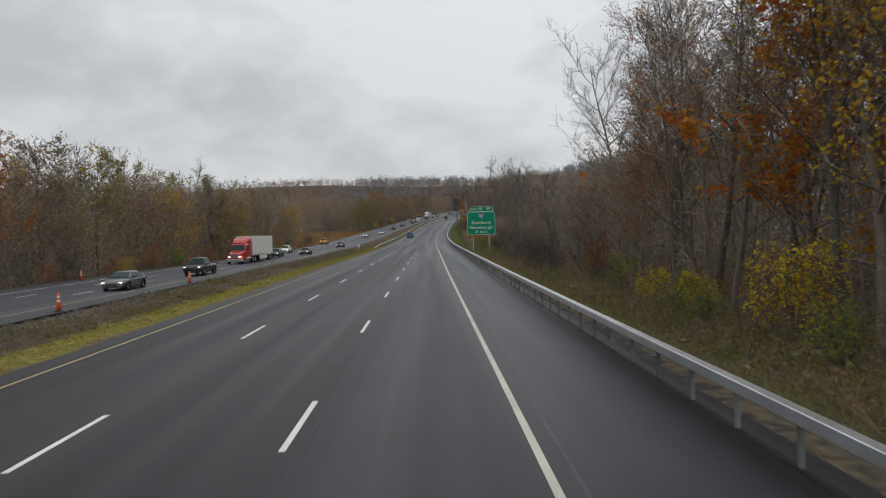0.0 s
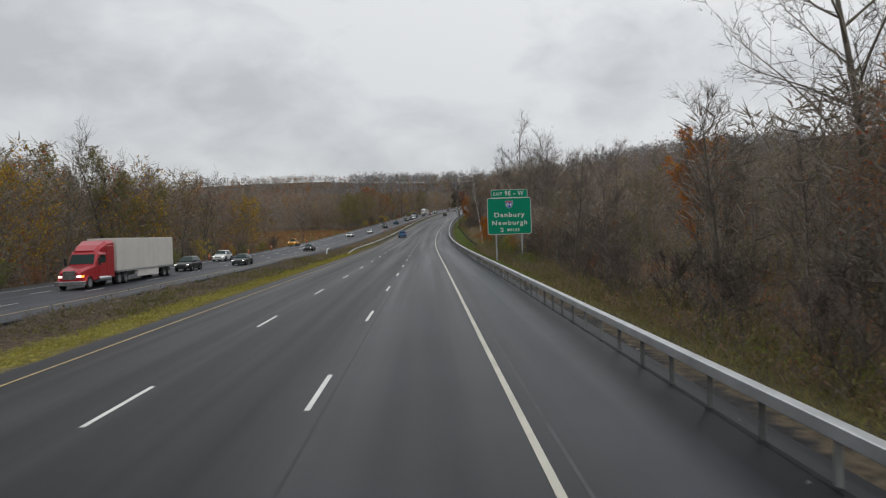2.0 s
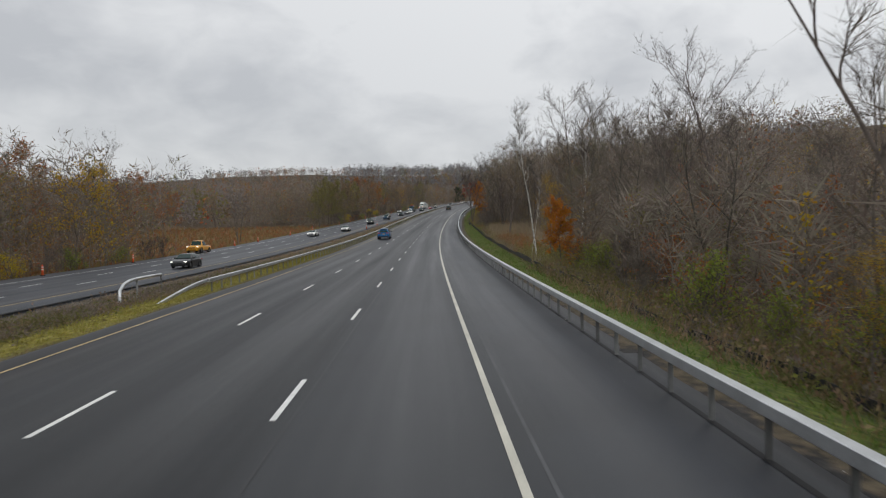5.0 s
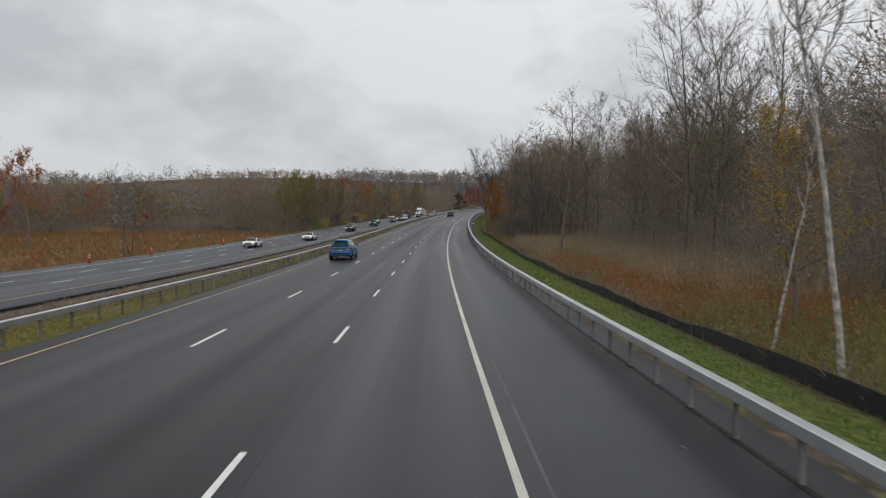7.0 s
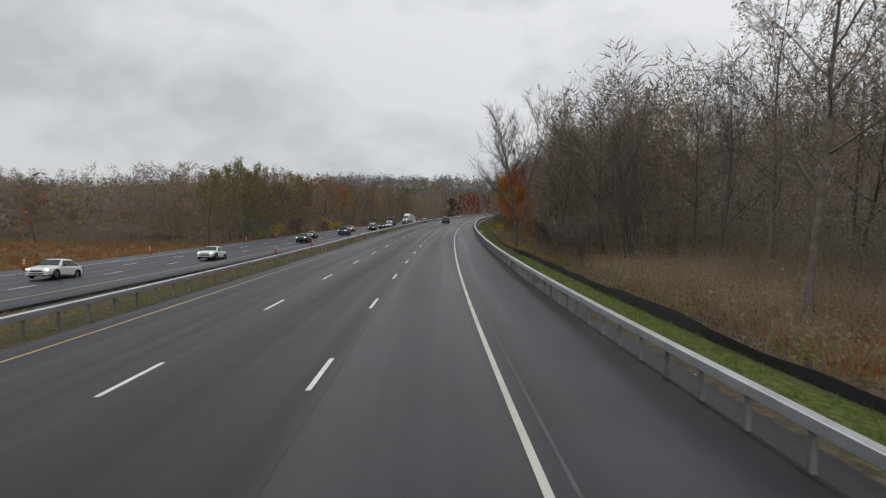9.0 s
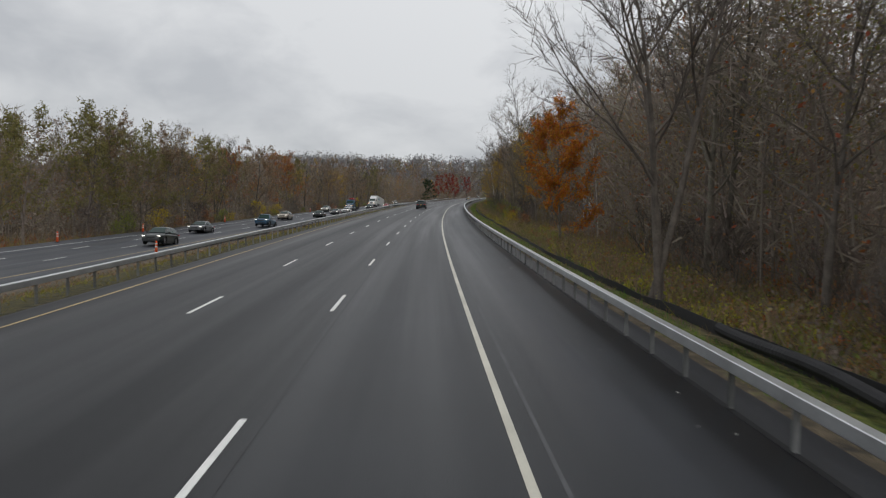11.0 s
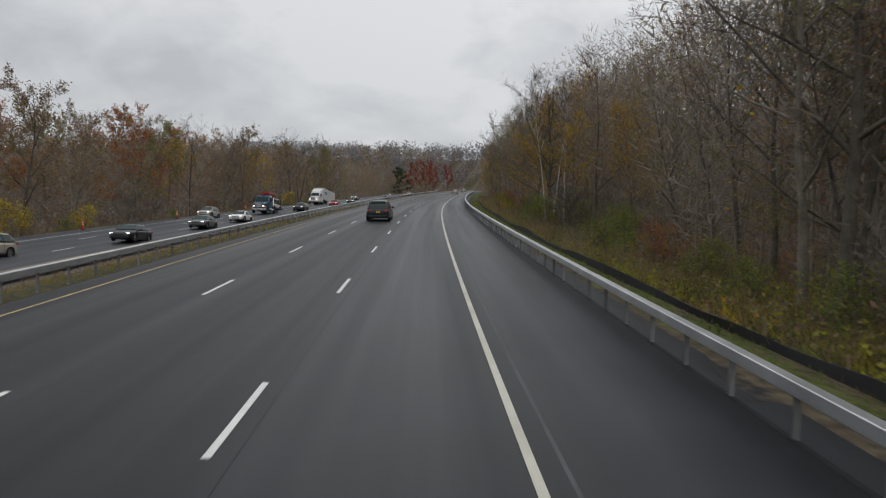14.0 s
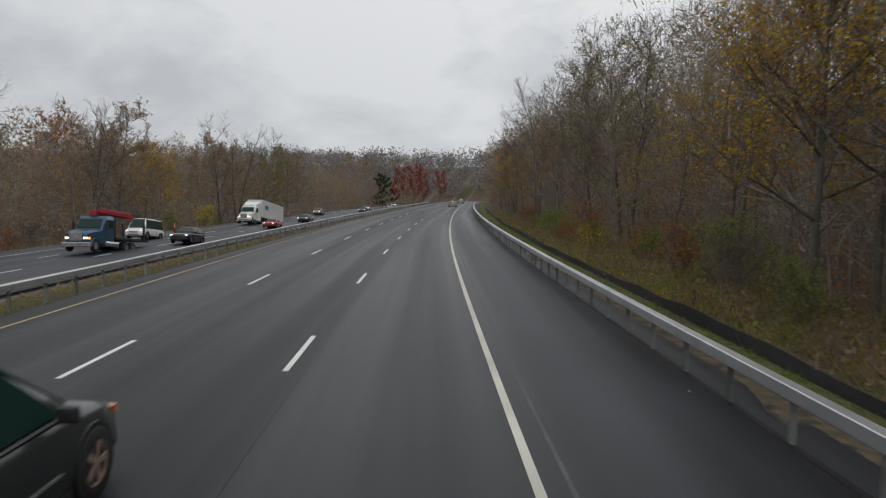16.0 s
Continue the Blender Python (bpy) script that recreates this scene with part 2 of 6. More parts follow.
    col = mix(band(lat, 2.0, 3.95, 0.2), col, cinder)
    col = mix(band(lat, -23, -10.5, 0.5), col, dirt)
    col = mix(math2("MULTIPLY", band(lat, -20.8, -12.0, 0.8), band(along, 66, 900, 12)), col, weeds)
    col = mix(math2("MULTIPLY", band(lat, -19.6, -14.6, 0.6), band(along, -200, 185, 8)), col, litter)
    col = mix(math2("MULTIPLY", band(lat, -14.6, -12.3, 0.5), band(along, -200, 200, 25)), col, lawn)
    col = mix(band(lat, -40.0, -36, 0.6), col, dirt)
    l.new(col, b.inputs["Base Color"])
    bp = n.new("ShaderNodeBump")
    bp.inputs["Strength"].default_value, bp.inputs["Distance"].default_value = 0.8, 0.08
    l.new(math2("ADD", n2.outputs["Fac"], n3.outputs["Fac"]), bp.inputs["Height"])
    l.new(bp.outputs["Normal"], b.inputs["Normal"])
    return m


M = {}
M["asphalt"] = asphalt_material("damp_asphalt", 0.0168, 0.46, True)
M["asphalt_edge"] = asphalt_material("rough_edge_asphalt", 0.019, 0.55)
M["asphalt_far"] = asphalt_material("older_asphalt", 0.04, 0.54)
M["ground"] = ground_material()
M["white_paint"] = material("road_paint_white", (0.72, 0.72, 0.69), 0.55, vary=0.22, size=0.8, fine=25, bump=0.1)
M["cream_paint"] = material("road_paint_cream", (0.54, 0.52, 0.44), 0.55, vary=0.2, size=1.5, fine=25, bump=0.1)
M["yellow_paint"] = material("road_paint_yellow", (0.42, 0.31, 0.15), 0.6, vary=0.25, size=1.5, fine=25, bump=0.1)
M["tar"] = material("tar_seam", (0.018, 0.018, 0.019), 0.7, vary=0.3, size=1.0, fine=20, bump=0.2, spec=0.2)
M["seam_dark"] = material("dark_seam", (0.014, 0.015, 0.017), 0.5, vary=0.5, size=1.5, fine=12, bump=0.1, spec=0.36)
M["seam_pale"] = material("pale_seam", (0.06, 0.062, 0.066), 0.55, vary=0.4, size=0.8, fine=15, bump=0.1, spec=0.42)
M["chip"] = material("road_chips", (0.42, 0.41, 0.38), 0.8, vary=0.4, size=0.3, fine=20, bump=0.1, random_by="island")
M["galv"] = material("galvanised_steel", (0.60, 0.615, 0.62), 0.36, 0.85, vary=0.18, size=0.8, fine=18, bump=0.05)
M["galv_post"] = material("dull_galvanised_post", (0.235, 0.24, 0.235), 0.55, 0.2, vary=0.25, size=0.4, fine=25, bump=0.1,
                          random_by="object")
M["sign_green"] = material("sign_green", (0.0, 0.235, 0.13), 0.6, vary=0.06, size=3, fine=8, bump=0.0, spec=0.2)
M["sign_white"] = material("sign_white", (0.66, 0.69, 0.66), 0.5, vary=0.05, size=2, fine=8, bump=0.0)
M["sign_blue"] = material("sign_blue", (0.015, 0.12, 0.42), 0.4, vary=0.06, size=1, fine=8, bump=0.0)
M["sign_red"] = material("sign_red", (0.45, 0.03, 0.04), 0.4, vary=0.06, size=1, fine=8, bump=0.0)
M["aluminium"] = material("bare_aluminium", (0.40, 0.41, 0.42), 0.5, 0.6, vary=0.15, size=0.6, fine=12, bump=0.05)
M["sign_back"] = material("sign_back_dull", (0.13, 0.135, 0.14), 0.6, 0.3, vary=0.2, size=0.8, fine=12, bump=0.05)
M["fabric_black"] = material("silt_fabric", (0.014, 0.014, 0.016), 0.75, vary=0.4, size=0.7, fine=22, bump=0.6)
M["stake"] = material("stake_wood", (0.25, 0.18, 0.11), 0.85, vary=0.3, size=0.3, fine=20)
M["cone_orange"] = material("traffic_orange", (0.75, 0.10, 0.02), 0.55, vary=0.15, size=0.5, fine=10, bump=0.0)
M["rubber"] = material("rubber", (0.018, 0.018, 0.019), 0.8, vary=0.3, size=0.3, fine=20)
M["bark"] = material("bark_grey_brown", (0.14, 0.12, 0.1), 0.95, vary=0.5, size=0.5, fine=14, bump=0.9, random_by="object")
M["twig"] = material("twigs_brown_grey", (0.13, 0.107, 0.09), 0.95, vary=0.3, size=2.0, fine=10, bump=0, random_by="object", spread=0.3)
M["stem"] = material("stems_grey_brown", (0.2, 0.17, 0.14), 0.95, vary=0.4, size=1.5, fine=8, bump=0.3)
M["birch_bark"] = material("birch_bark_white", (0.46, 0.44, 0.40), 0.85, vary=0.75, size=0.28, fine=7, bump=0.4)
LEAF = {
    "rust": (0.36, 0.15, 0.055), "orange": (0.47, 0.185, 0.028), "lawn": (0.26, 0.235, 0.05), "yellow": (0.56, 0.42, 0.03), "olive": (0.225, 0.205, 0.076),
    "brown": (0.275, 0.195, 0.118), "green": (0.23, 0.27, 0.055), "red": (0.283, 0.0413, 0.0236), "gold": (0.47, 0.30, 0.035),
    "pine": (0.0236, 0.0531, 0.0212), "reed": (0.34, 0.27, 0.18), "grass": (0.112, 0.185, 0.034), "thicket": (0.29, 0.252, 0.205), "straw": (0.24, 0.18, 0.085),
    # tones for distant woods carry the haze in their colour: paler, greyer, bluish
    "marsh": (0.30, 0.122, 0.05), "far_grey": (0.255, 0.222, 0.204), "haze_dim": (0.232, 0.228, 0.232), "grey": (0.30, 0.26, 0.22), "dusk": (0.21, 0.175, 0.142),
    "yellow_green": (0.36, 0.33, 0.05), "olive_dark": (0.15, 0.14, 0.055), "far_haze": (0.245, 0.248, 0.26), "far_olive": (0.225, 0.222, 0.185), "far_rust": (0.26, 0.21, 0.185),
}
for key, c in LEAF.items():
    M[key] = material("foliage_" + key, c, 0.75, vary=0.25, size=3.0, fine=6, bump=0, random_by="island", spec=0.2, thin=0.45, spread=0.25)


# ---- plan of the road: bends and slopes along the right-hand edge line ----
STEP = 2.0
KNOTS = [-300, -41, -40, 10, 60, 110, 160, 210, 260, 310, 360, 410, 460, 510, 560, 610, 660, 710, 760, 820, 900, 1000, 2000]
BEND = [0, 0, -0.29, -0.40, 1.17, -1.11, 2.64, 3.36, 4.61, 3.00, 5.72, 3.00, 7.17, 4.30, 2.85, 2.65, 2.65, 2.65, 4, 6, 7, 0, 0]
SLOPE = [0, 0, -0.9, -0.1, 2.2, 1.6, 8.5, 21.8, 41.4, 51.0, 52.8, 53.8, 54.3, 54.7, 55.7, 56, 56, 54, 48, 38, 25, 5, 0]
AL = np.arange(-300, 2000.1, STEP)
kap, gra = np.interp(AL, KNOTS, BEND) * 1e-4, np.interp(AL, KNOTS, SLOPE) * 1e-3
HEAD = np.concatenate([[0], np.cumsum((kap[1:] + kap[:-1]) / 2 * STEP)])
mid = (HEAD[1:] + HEAD[:-1]) / 2
RX = np.concatenate([[0], np.cumsum(np.sin(mid) * STEP)])
RY = np.concatenate([[0], np.cumsum(np.cos(mid) * STEP)])
RZ = np.concatenate([[0], np.cumsum((gra[1:] + gra[:-1]) / 2 * STEP)])
i0 = int(np.argmin(abs(AL)))
RX, RY, RZ = RX - RX[i0], RY - RY[i0], RZ - RZ[i0]
RAIL_M = -12.75


def rail_right(s):
    return np.interp(s, [110, 180], [3.20, 3.44])


def strip_width(s):
    return np.interp(s, [110, 180], [0.44, 0.66])


def rail_median(s):
    return RAIL_M + 0 * s


LANE_A, LANE_B, EDGE_L = -3.67, -7.33, -10.87
OPP = (-24.8, -28.3, -31.9, -35.3)


def plan(s, lat, h=0.0):
    """World places of (along, across, above the road's own height)."""
    s = np.asarray(s, float)
    a = np.interp(s, AL, HEAD)
    return np.stack(np.broadcast_arrays(np.interp(s, AL, RX) + lat * np.cos(a), np.interp(s, AL, RY) - lat * np.sin(a),
                                        np.interp(s, AL, RZ) + h), -1)


def stand(s, lat, h=0.0, turn=0.0, tilt=True):
    """Pose at a place along the road: local y runs along it; turn is counter-clockwise in degrees."""
    x, y, z = plan(s, lat, h)
    g = math.degrees(math.atan(float(np.interp(s, AL, gra)))) if tilt else 0.0
    return pose(x, y, z, 0, 0, -math.degrees(float(np.interp(s, AL, HEAD)))) @ pose(0, 0, 0, g, 0, turn)


def smooth(x, a, b):
    u = np.clip((np.asarray(x, float) - a) / (b - a), 0, 1)
    return u * u * (3 - 2 * u)


def opp_height(s):
    return np.interp(s, [150, 230, 330, 390], [-0.8, -1.1, -1.8, -2.0])


def rough(s, lat, size, seed):
    """Cheap smooth unevenness from a few sines."""
    r = np.random.RandomState(seed)
    out = 0
    for _ in range(5):
        a, b, c = r.uniform(-1, 1, 3)
        out = out + np.sin((s * a + lat * b) / size * 3 + c * 7)
    return out / 5


def land(s, lat):
    """Height of the ground above the road's profile."""
    s, lat = np.broadcast_arrays(np.asarray(s, float), np.asarray(lat, float))
    ho = opp_height(s)
    toe = np.interp(s, [120, 200, 270, 310], [-1.2, -0.85, -0.8, -0.6])
    rise = np.interp(s, [-50, 60, 150, 180, 280, 330, 700], [0.13, 0.12, 0.06, 0.02, 0.05, 0.30, 0.26])
    right = np.interp(lat, [4.3, 5.2, 8.2, 9.0], [0, 0.18, 0.9, 1.0]) * toe - 0.12
    right = right + rise * (np.clip(lat - np.interp(s, [150, 330], [11, 20]), 0, 75)) + 0.05 * np.clip(lat - 86, 0, 600)
    meadow = smooth(s, 215, 240) * (1 - smooth(s, 360, 395))
    start = 52 + meadow * 105
    left = np.where(lat > -22, np.interp(-lat, [11.6, 12.8, 14.5, 18, 22], [0, 0.07, 0.16, 0.75, 1.0]) * (ho - 0.05) - 0.12,
                    np.interp(-lat, [22, 38.3, 39, 43], [0.12, 0.12, 0.2, 1.1]) * -1 + ho - 0.05)
    left = left + 0.055 * np.clip(-lat - start, 0, 260) + 0.02 * np.clip(-lat - 300, 0, 900)
    h = np.where(lat > 0, right, left)
    wild = smooth(abs(lat + 9.5), 14, 40) * smooth(abs(lat + 30), 9, 16)
    h = h + wild * (0.45 * rough(s, lat, 14, 3) + 8.0 * rough(s, lat, 150, 4) * smooth(abs(lat), 90, 260))
    mound = smooth(-lat, 14.5, 16.5) * (1 - smooth(-lat, 19.5, 21.5)) * (1 - smooth(s, 138, 156))
    h = h + mound * (0.3 + 0.36 * rough(s, lat, 4.0, 5) + 0.2 * rough(s, lat, 1.6, 6))
    ahead = smooth(s, 820, 1010) * (34 + 6 * rough(s, lat, 260, 8))
    return h + ahead


# ---- small mesh kit ----
class Kit:
    def __init__(self):
        self.v, self.f, self.n = [], [], 0

    def add(self, verts, faces):
        k = self.n
        self.v.extend(tuple(map(float, p)) for p in verts)
        self.f.extend(tuple(i + k for i in q) for q in faces)
        self.n += len(verts)
        return self

    def box(self, x0, x1, y0, y1, z0, z1, taper=1.0, tapery=1.0):
        cx, cy = (x0 + x1) / 2, (y0 + y1) / 2
        up = [(cx + (x - cx) * taper, cy + (y - cy) * tapery, z1) for x, y in ((x0, y0), (x1, y0), (x1, y1), (x0, y1))]
        return self.add([(x0, y0, z0), (x1, y0, z0), (x1, y1, z0), (x0, y1, z0), *up],
                        [(3, 2, 1, 0), (4, 5, 6, 7), (0, 1, 5, 4), (1, 2, 6, 5), (2, 3, 7, 6), (3, 0, 4, 7)])

    def tube(self, path, radii, sides, cap=False):
        path = [Vector(p) for p in path]
        rings = []
        for i, p in enumerate(path):
            d = (path[min(i + 1, len(path) - 1)] - path[max(i - 1, 0)]).normalized()
            a = d.orthogonal().normalized() if abs(d.z) < 0.98 else Vector((1, 0, 0))
            a = (a - d * a.dot(d)).normalized()
            b = d.cross(a)
            r = radii[i]
            rings.append([p + (a * math.cos(q) + b * math.sin(q)) * r for q in (2 * math.pi * j / sides for j in range(sides))])
        faces = [(i * sides + j, i * sides + (j + 1) % sides, (i + 1) * sides + (j + 1) % sides, (i + 1) * sides + j)
                 for i in range(len(path) - 1) for j in range(sides)]
        if cap:
            faces += [tuple(reversed(range(sides))), tuple(range((len(path) - 1) * sides, len(path) * sides))]
        return self.add([p for r in rings for p in r], faces)

    def loft(self, rings, cap=True, closed=True):
        m = len(rings[0])
        span = m if closed else m - 1
        faces = [(i * m + j, i * m + (j + 1) % m, (i + 1) * m + (j + 1) % m, (i + 1) * m + j)
                 for i in range(len(rings) - 1) for j in range(span)]
        if cap:
            faces += [tuple(reversed(range(m))), tuple(range((len(rings) - 1) * m, len(rings) * m))]
        return self.add([p for r in rings for p in r], faces)

    def wheel(self, profile, sides, cx=0.0, cy=0.0, cz=0.0):
        """Turns a profile of (across, radius) about the local x axis."""
        rings = [[(cx + x, cy + r * math.cos(q), cz + r * math.sin(q)) for q in (2 * math.pi * j / sides for j in range(sides))]
                 for x, r in profile]
        return self.loft(rings, cap=False)

    def mesh(self, name, mat, even=False, bevel=0.0):
        me = bpy.data.meshes.new(name)
        me.from_pydata(self.v, [], self.f)
        if bevel:
            bm = bmesh.new()
            bm.from_mesh(me)
            bmesh.ops.recalc_face_normals(bm, faces=bm.faces)
            sharp = [e for e in bm.edges if len(e.link_faces) == 2 and e.calc_face_angle(0) > 0.5]
            bmesh.ops.bevel(bm, geom=sharp, offset=bevel, segments=2, profile=0.6, affect="EDGES", clamp_overlap=True)
            bm.to_mesh(me)
            bm.free()
        if even:
            me.polygons.foreach_set("use_smooth", [True] * len(me.polygons))
        me.materials.append(mat)
        me.update()
        return me


def raw_mesh(name, verts, tris, mat, per=3):
    """Mesh straight from arrays of corners and faces."""
    me = bpy.data.meshes.new(name)
    me.vertices.add(len(verts))
    me.vertices.foreach_set("co", np.asarray(verts, np.float32).ravel())
    tris = np.asarray(tris, np.int32)
    me.loops.add(tris.size)
    me.loops.foreach_set("vertex_index", tris.ravel())
    me.polygons.add(len(tris))
    me.polygons.foreach_set("loop_start", np.arange(0, tris.size, per, dtype=np.int32))
    me.materials.append(mat)
    me.update()
    me.validate()
    return me


def part(name, kit, mat, parent, label="", even=False, bevel=0.0, at=None):
    data = kit.mesh(name, mat, even, bevel) if isinstance(kit, Kit) else kit
    ob = new(name, data)
    ob.parent = parent
    if at is not None:
        ob.matrix_local = at
    return tagged(ob, label) if label else ob


def sheet(name, s_list, lat_list, height, mat, shift=None):
    """A strip of ground or paving over the plan, with UV in metres (across, along)."""
    S, L = np.meshgrid(s_list, lat_list, indexing="ij")
    L = L + shift(S, L) if shift else L
    P = plan(S.ravel(), L.ravel(), height(S, L).ravel())
    a, b = S.shape
    idx = np.arange(a * b).reshape(a, b)
    q = np.stack([idx[:-1, :-1], idx[:-1, 1:], idx[1:, 1:], idx[1:, :-1]], -1).reshape(-1, 4)
    me = raw_mesh(name, P, q, mat, 4)
    uv = me.uv_layers.new(name="UVMap")
    flat = np.stack([L.ravel(), S.ravel()], -1)[q.ravel()]
    uv.data.foreach_set("uv", flat.astype(np.float32).ravel())
    me.polygons.foreach_set("use_smooth", [True] * len(me.polygons))
    return me


# ---- ground, carriageways, markings ----
s_fine = np.concatenate([np.arange(-260, -40, 20), np.arange(-40, 5, 3.0), np.arange(5, 200, 0.9), np.arange(200, 700, 3.0), np.arange(700, 1000, 12), np.arange(1000, 1700.1, 50)])
l_fine = np.concatenate([-np.geomspace(1500, 110, 16), np.arange(-100, -44, 4.0), np.arange(-44, -36, 1.0), [-36, -30, -23],
                         np.arange(-22, -11.6, 0.6), [-11.2, -6, 0, 3.0], np.arange(3.3, 12, 0.55), np.arange(12, 40, 2.0),
                         np.geomspace(40, 700, 14)])
ground = tagged(new("ground", sheet("ground", s_fine, l_fine, land, M["ground"])),
                "leaf-littered soil with grassy verges, dirt median and marsh", "ground", kind="structure")

s_road = np.concatenate([np.arange(-60, 740, 2.0), np.arange(740, 960, 5.0)])


def slab(name, lats, top, mat, thick, wider=lambda S: 0 * S):
    """Paving with a flat top and skirts down both edges."""
    lats = [lats[0] - 0.12, *lats, lats[-1] + 0.12]
    return sheet(name, s_road, lats, lambda S, L: np.where((L < lats[0] + 0.05) | (L > lats[-1] + wider(S) - 0.05), -thick, 0) + top(S), mat,
                 lambda S, L: np.where(L > lats[-3], wider(S), 0.0))


road = tagged(new("road", slab("road", [-11.75, -9.1, EDGE_L + 1.8, -7.3, -5.5, -3.7, -1.8, 0, 1.6, 3.15], lambda S: 0 * S, M["asphalt"], 0.25, lambda S: rail_right(S) - 3.2)),
              "damp dark grey three-lane motorway carriageway with shoulder", "road", kind="structure")
road_opposite = tagged(new("road_opposite", slab("road_opposite", [-22.4, -24.8, -28.3, -31.9, -35.3, -38.3][::-1], opp_height,
                                                 M["asphalt_far"], 0.3)),
                       "grey asphalt carriageway for oncoming traffic beyond the median", "road", kind="structure")


def stripe(name, lat, width, s0, s1, lift, mat, parent, step=2.0, base=lambda S: 0 * S, wobble=0.0, follow=None):
    ss = np.arange(s0, s1 + 0.1, step)
    lats = [lat - width / 2, lat + width / 2]
    me = sheet(name, ss, lats, lambda S, L: base(S) + lift, mat, (lambda S, L: follow(S)) if follow else None)
    if wobble:
        co = np.zeros(len(me.vertices) * 3, np.float32)
        me.vertices.foreach_get("co", co)
        co = co.reshape(-1, 3)
        co[:, 0] += np.repeat(rough(ss, 0, 9, int(abs(lat) * 10)) * wobble, 2)
        me.vertices.foreach_set("co", co.ravel())
    ob = new(name, me)
    ob.parent = parent
    return ob


tagged(stripe("edge_line", 0.0, 0.125, -40, 900, 0.008, M["cream_paint"], road), "solid cream-white edge line")
tagged(stripe("median_line", EDGE_L, 0.092, -40, 900, 0.008, M["yellow_paint"], road), "solid faded yellow edge line")
tagged(stripe("paving_joint", 0.36, 0.06, -40, 700, 0.004, M["seam_pale"], road, wobble=0.03), "pale worn seam beside the edge line")
tagged(stripe("paving_joint", LANE_A + 0.3, 0.045, -40, 700, 0.004, M["seam_dark"], road, wobble=0.02), "dark paving seam between lanes")
edge_strip = sheet("edge_strip", np.arange(-40, 701, 1.0), [0.0, 0.25, 0.5, 1.0, 1.1], lambda S, L: np.where(L > rail_right(S) + strip_width(S) + 0.02, -0.25, -0.003) - 0.004 * abs(rough(S, L, 2.5, 12)),
                   M["asphalt_edge"], lambda S, L: rail_right(S) - 0.1 - L + np.where(L > 1.05, strip_width(S) + 0.25, L * (strip_width(S) + 0.1) + 0.04 * rough(S, 0, 3, 13) * (L > 0.9)))
tagged(part("edge_strip", edge_strip, None, road), "dark rough asphalt strip under the rail")
# narrow black strip that follows the rail's line
tagged(stripe("paving_joint", 0, 0.11, -40, 700, 0.005, M["tar"], road, wobble=0.03, follow=lambda S: rail_right(S) - 0.03), "black strip along the shoulder's edge")
tagged(stripe("pavement_edge", -22.42, 0.28, -40, 900, 0.004, M["tar"], road_opposite, base=opp_height, wobble=0.05), "black ragged edge of the paving")
tagged(stripe("median_line", OPP[0], 0.15, -40, 900, 0.008, M["yellow_paint"], road_opposite, base=opp_height), "solid yellow edge line")
tagged(stripe("edge_line", OPP[3], 0.15, -40, 900, 0.008, M["white_paint"], road_opposite, base=opp_height), "solid white edge line")
dash = Kit().box(-0.052, 0.052, 0, 3.05, -0.01, 0.008).mesh("lane_dash", M["white_paint"])
for lane, first, owner in ((LANE_A, 10.152, road), (LANE_B, 9.614, road), (OPP[1], 4.4, road_opposite), (OPP[2], 3.0, road_opposite)):
    for k in range(-3, 62):
        s = first + k * 12.192
        ob = part("lane_dash", dash, None, owner)
        ob.matrix_world = stand(s, lane, float(opp_height(s)) if owner is road_opposite else 0.0)


# ---- guide rails ----
def guide_rail(label, lat, s0, s1, parts_to, base, end_at_start):
    """Square steel tube on slim I-shaped posts; the tube's start may bend down to the ground."""
    rail = tagged(new("guide_rail"), label, "guardrail")
    ss = np.arange(s0, s1 + 0.1, 3.0)
    hh = [float(base(s, lat)) for s in ss]
    top = [0.76] * len(ss)
    k = Kit()
    rings = []
    for s, h, t in zip(ss, hh, top):
        rings.append([plan(s, lat(s) + x, h + t + z) for x, z in ((-0.08, -0.19), (0.08, -0.19), (0.092, -0.175), (0.092, -0.013),
                                                                 (0.08, 0), (-0.08, 0), (-0.092, -0.013), (-0.092, -0.175))])
    k.loft(rings)
    part("beam", k, M["galv"], rail, "square galvanised steel beam")
    if end_at_start:
        k = Kit()
        q = []
        for i in range(7):
            u = i / 6
            q.append(plan(s0 - 0.2 - 4.5 * u, lat(s0) - 0.9 * u * u, float(base(s0, lat)) + 0.68 - 0.78 * u ** 2))
        k.tube(q, [0.1] * 7, 4, True)
        part("end_section", k, M["galv"], rail, "turned-down end of the beam")
    post = Kit()
    post.box(-0.037, 0.037, -0.03, -0.024, -0.45, 0.60).box(-0.037, 0.037, 0.024, 0.03, -0.45, 0.60).box(-0.004, 0.004, -0.024, 0.024, -0.45, 0.60)
    data = post.mesh("post", M["galv_post"])
    rest = Kit()
    for s in np.arange(s0 + 0.6, s1, 1.83):
        h = float(base(s, lat))
        if s < parts_to:
            ob = part("post", data, None, rail)
            ob.matrix_world = stand(s, lat(s), h)
        else:
            a = stand(s, lat(s), h)
            rest.add([a @ Vector(v) for v in ((-.037, -.03, -.4), (.037, -.03, -.4), (.037, .03, -.4), (-.037, .03, -.4),
                                              (-.037, -.03, .6), (.037, -.03, .6), (.037, .03, .6), (-.037, .03, .6))],
                     [(0, 1, 5, 4), (1, 2, 6, 5), (2, 3, 7, 6), (3, 0, 4, 7)])
    if rest.n:
        tagged(part("post_row", rest, M["galv_post"], rail, "far posts of the rail"), kind="stuff")
    return rail


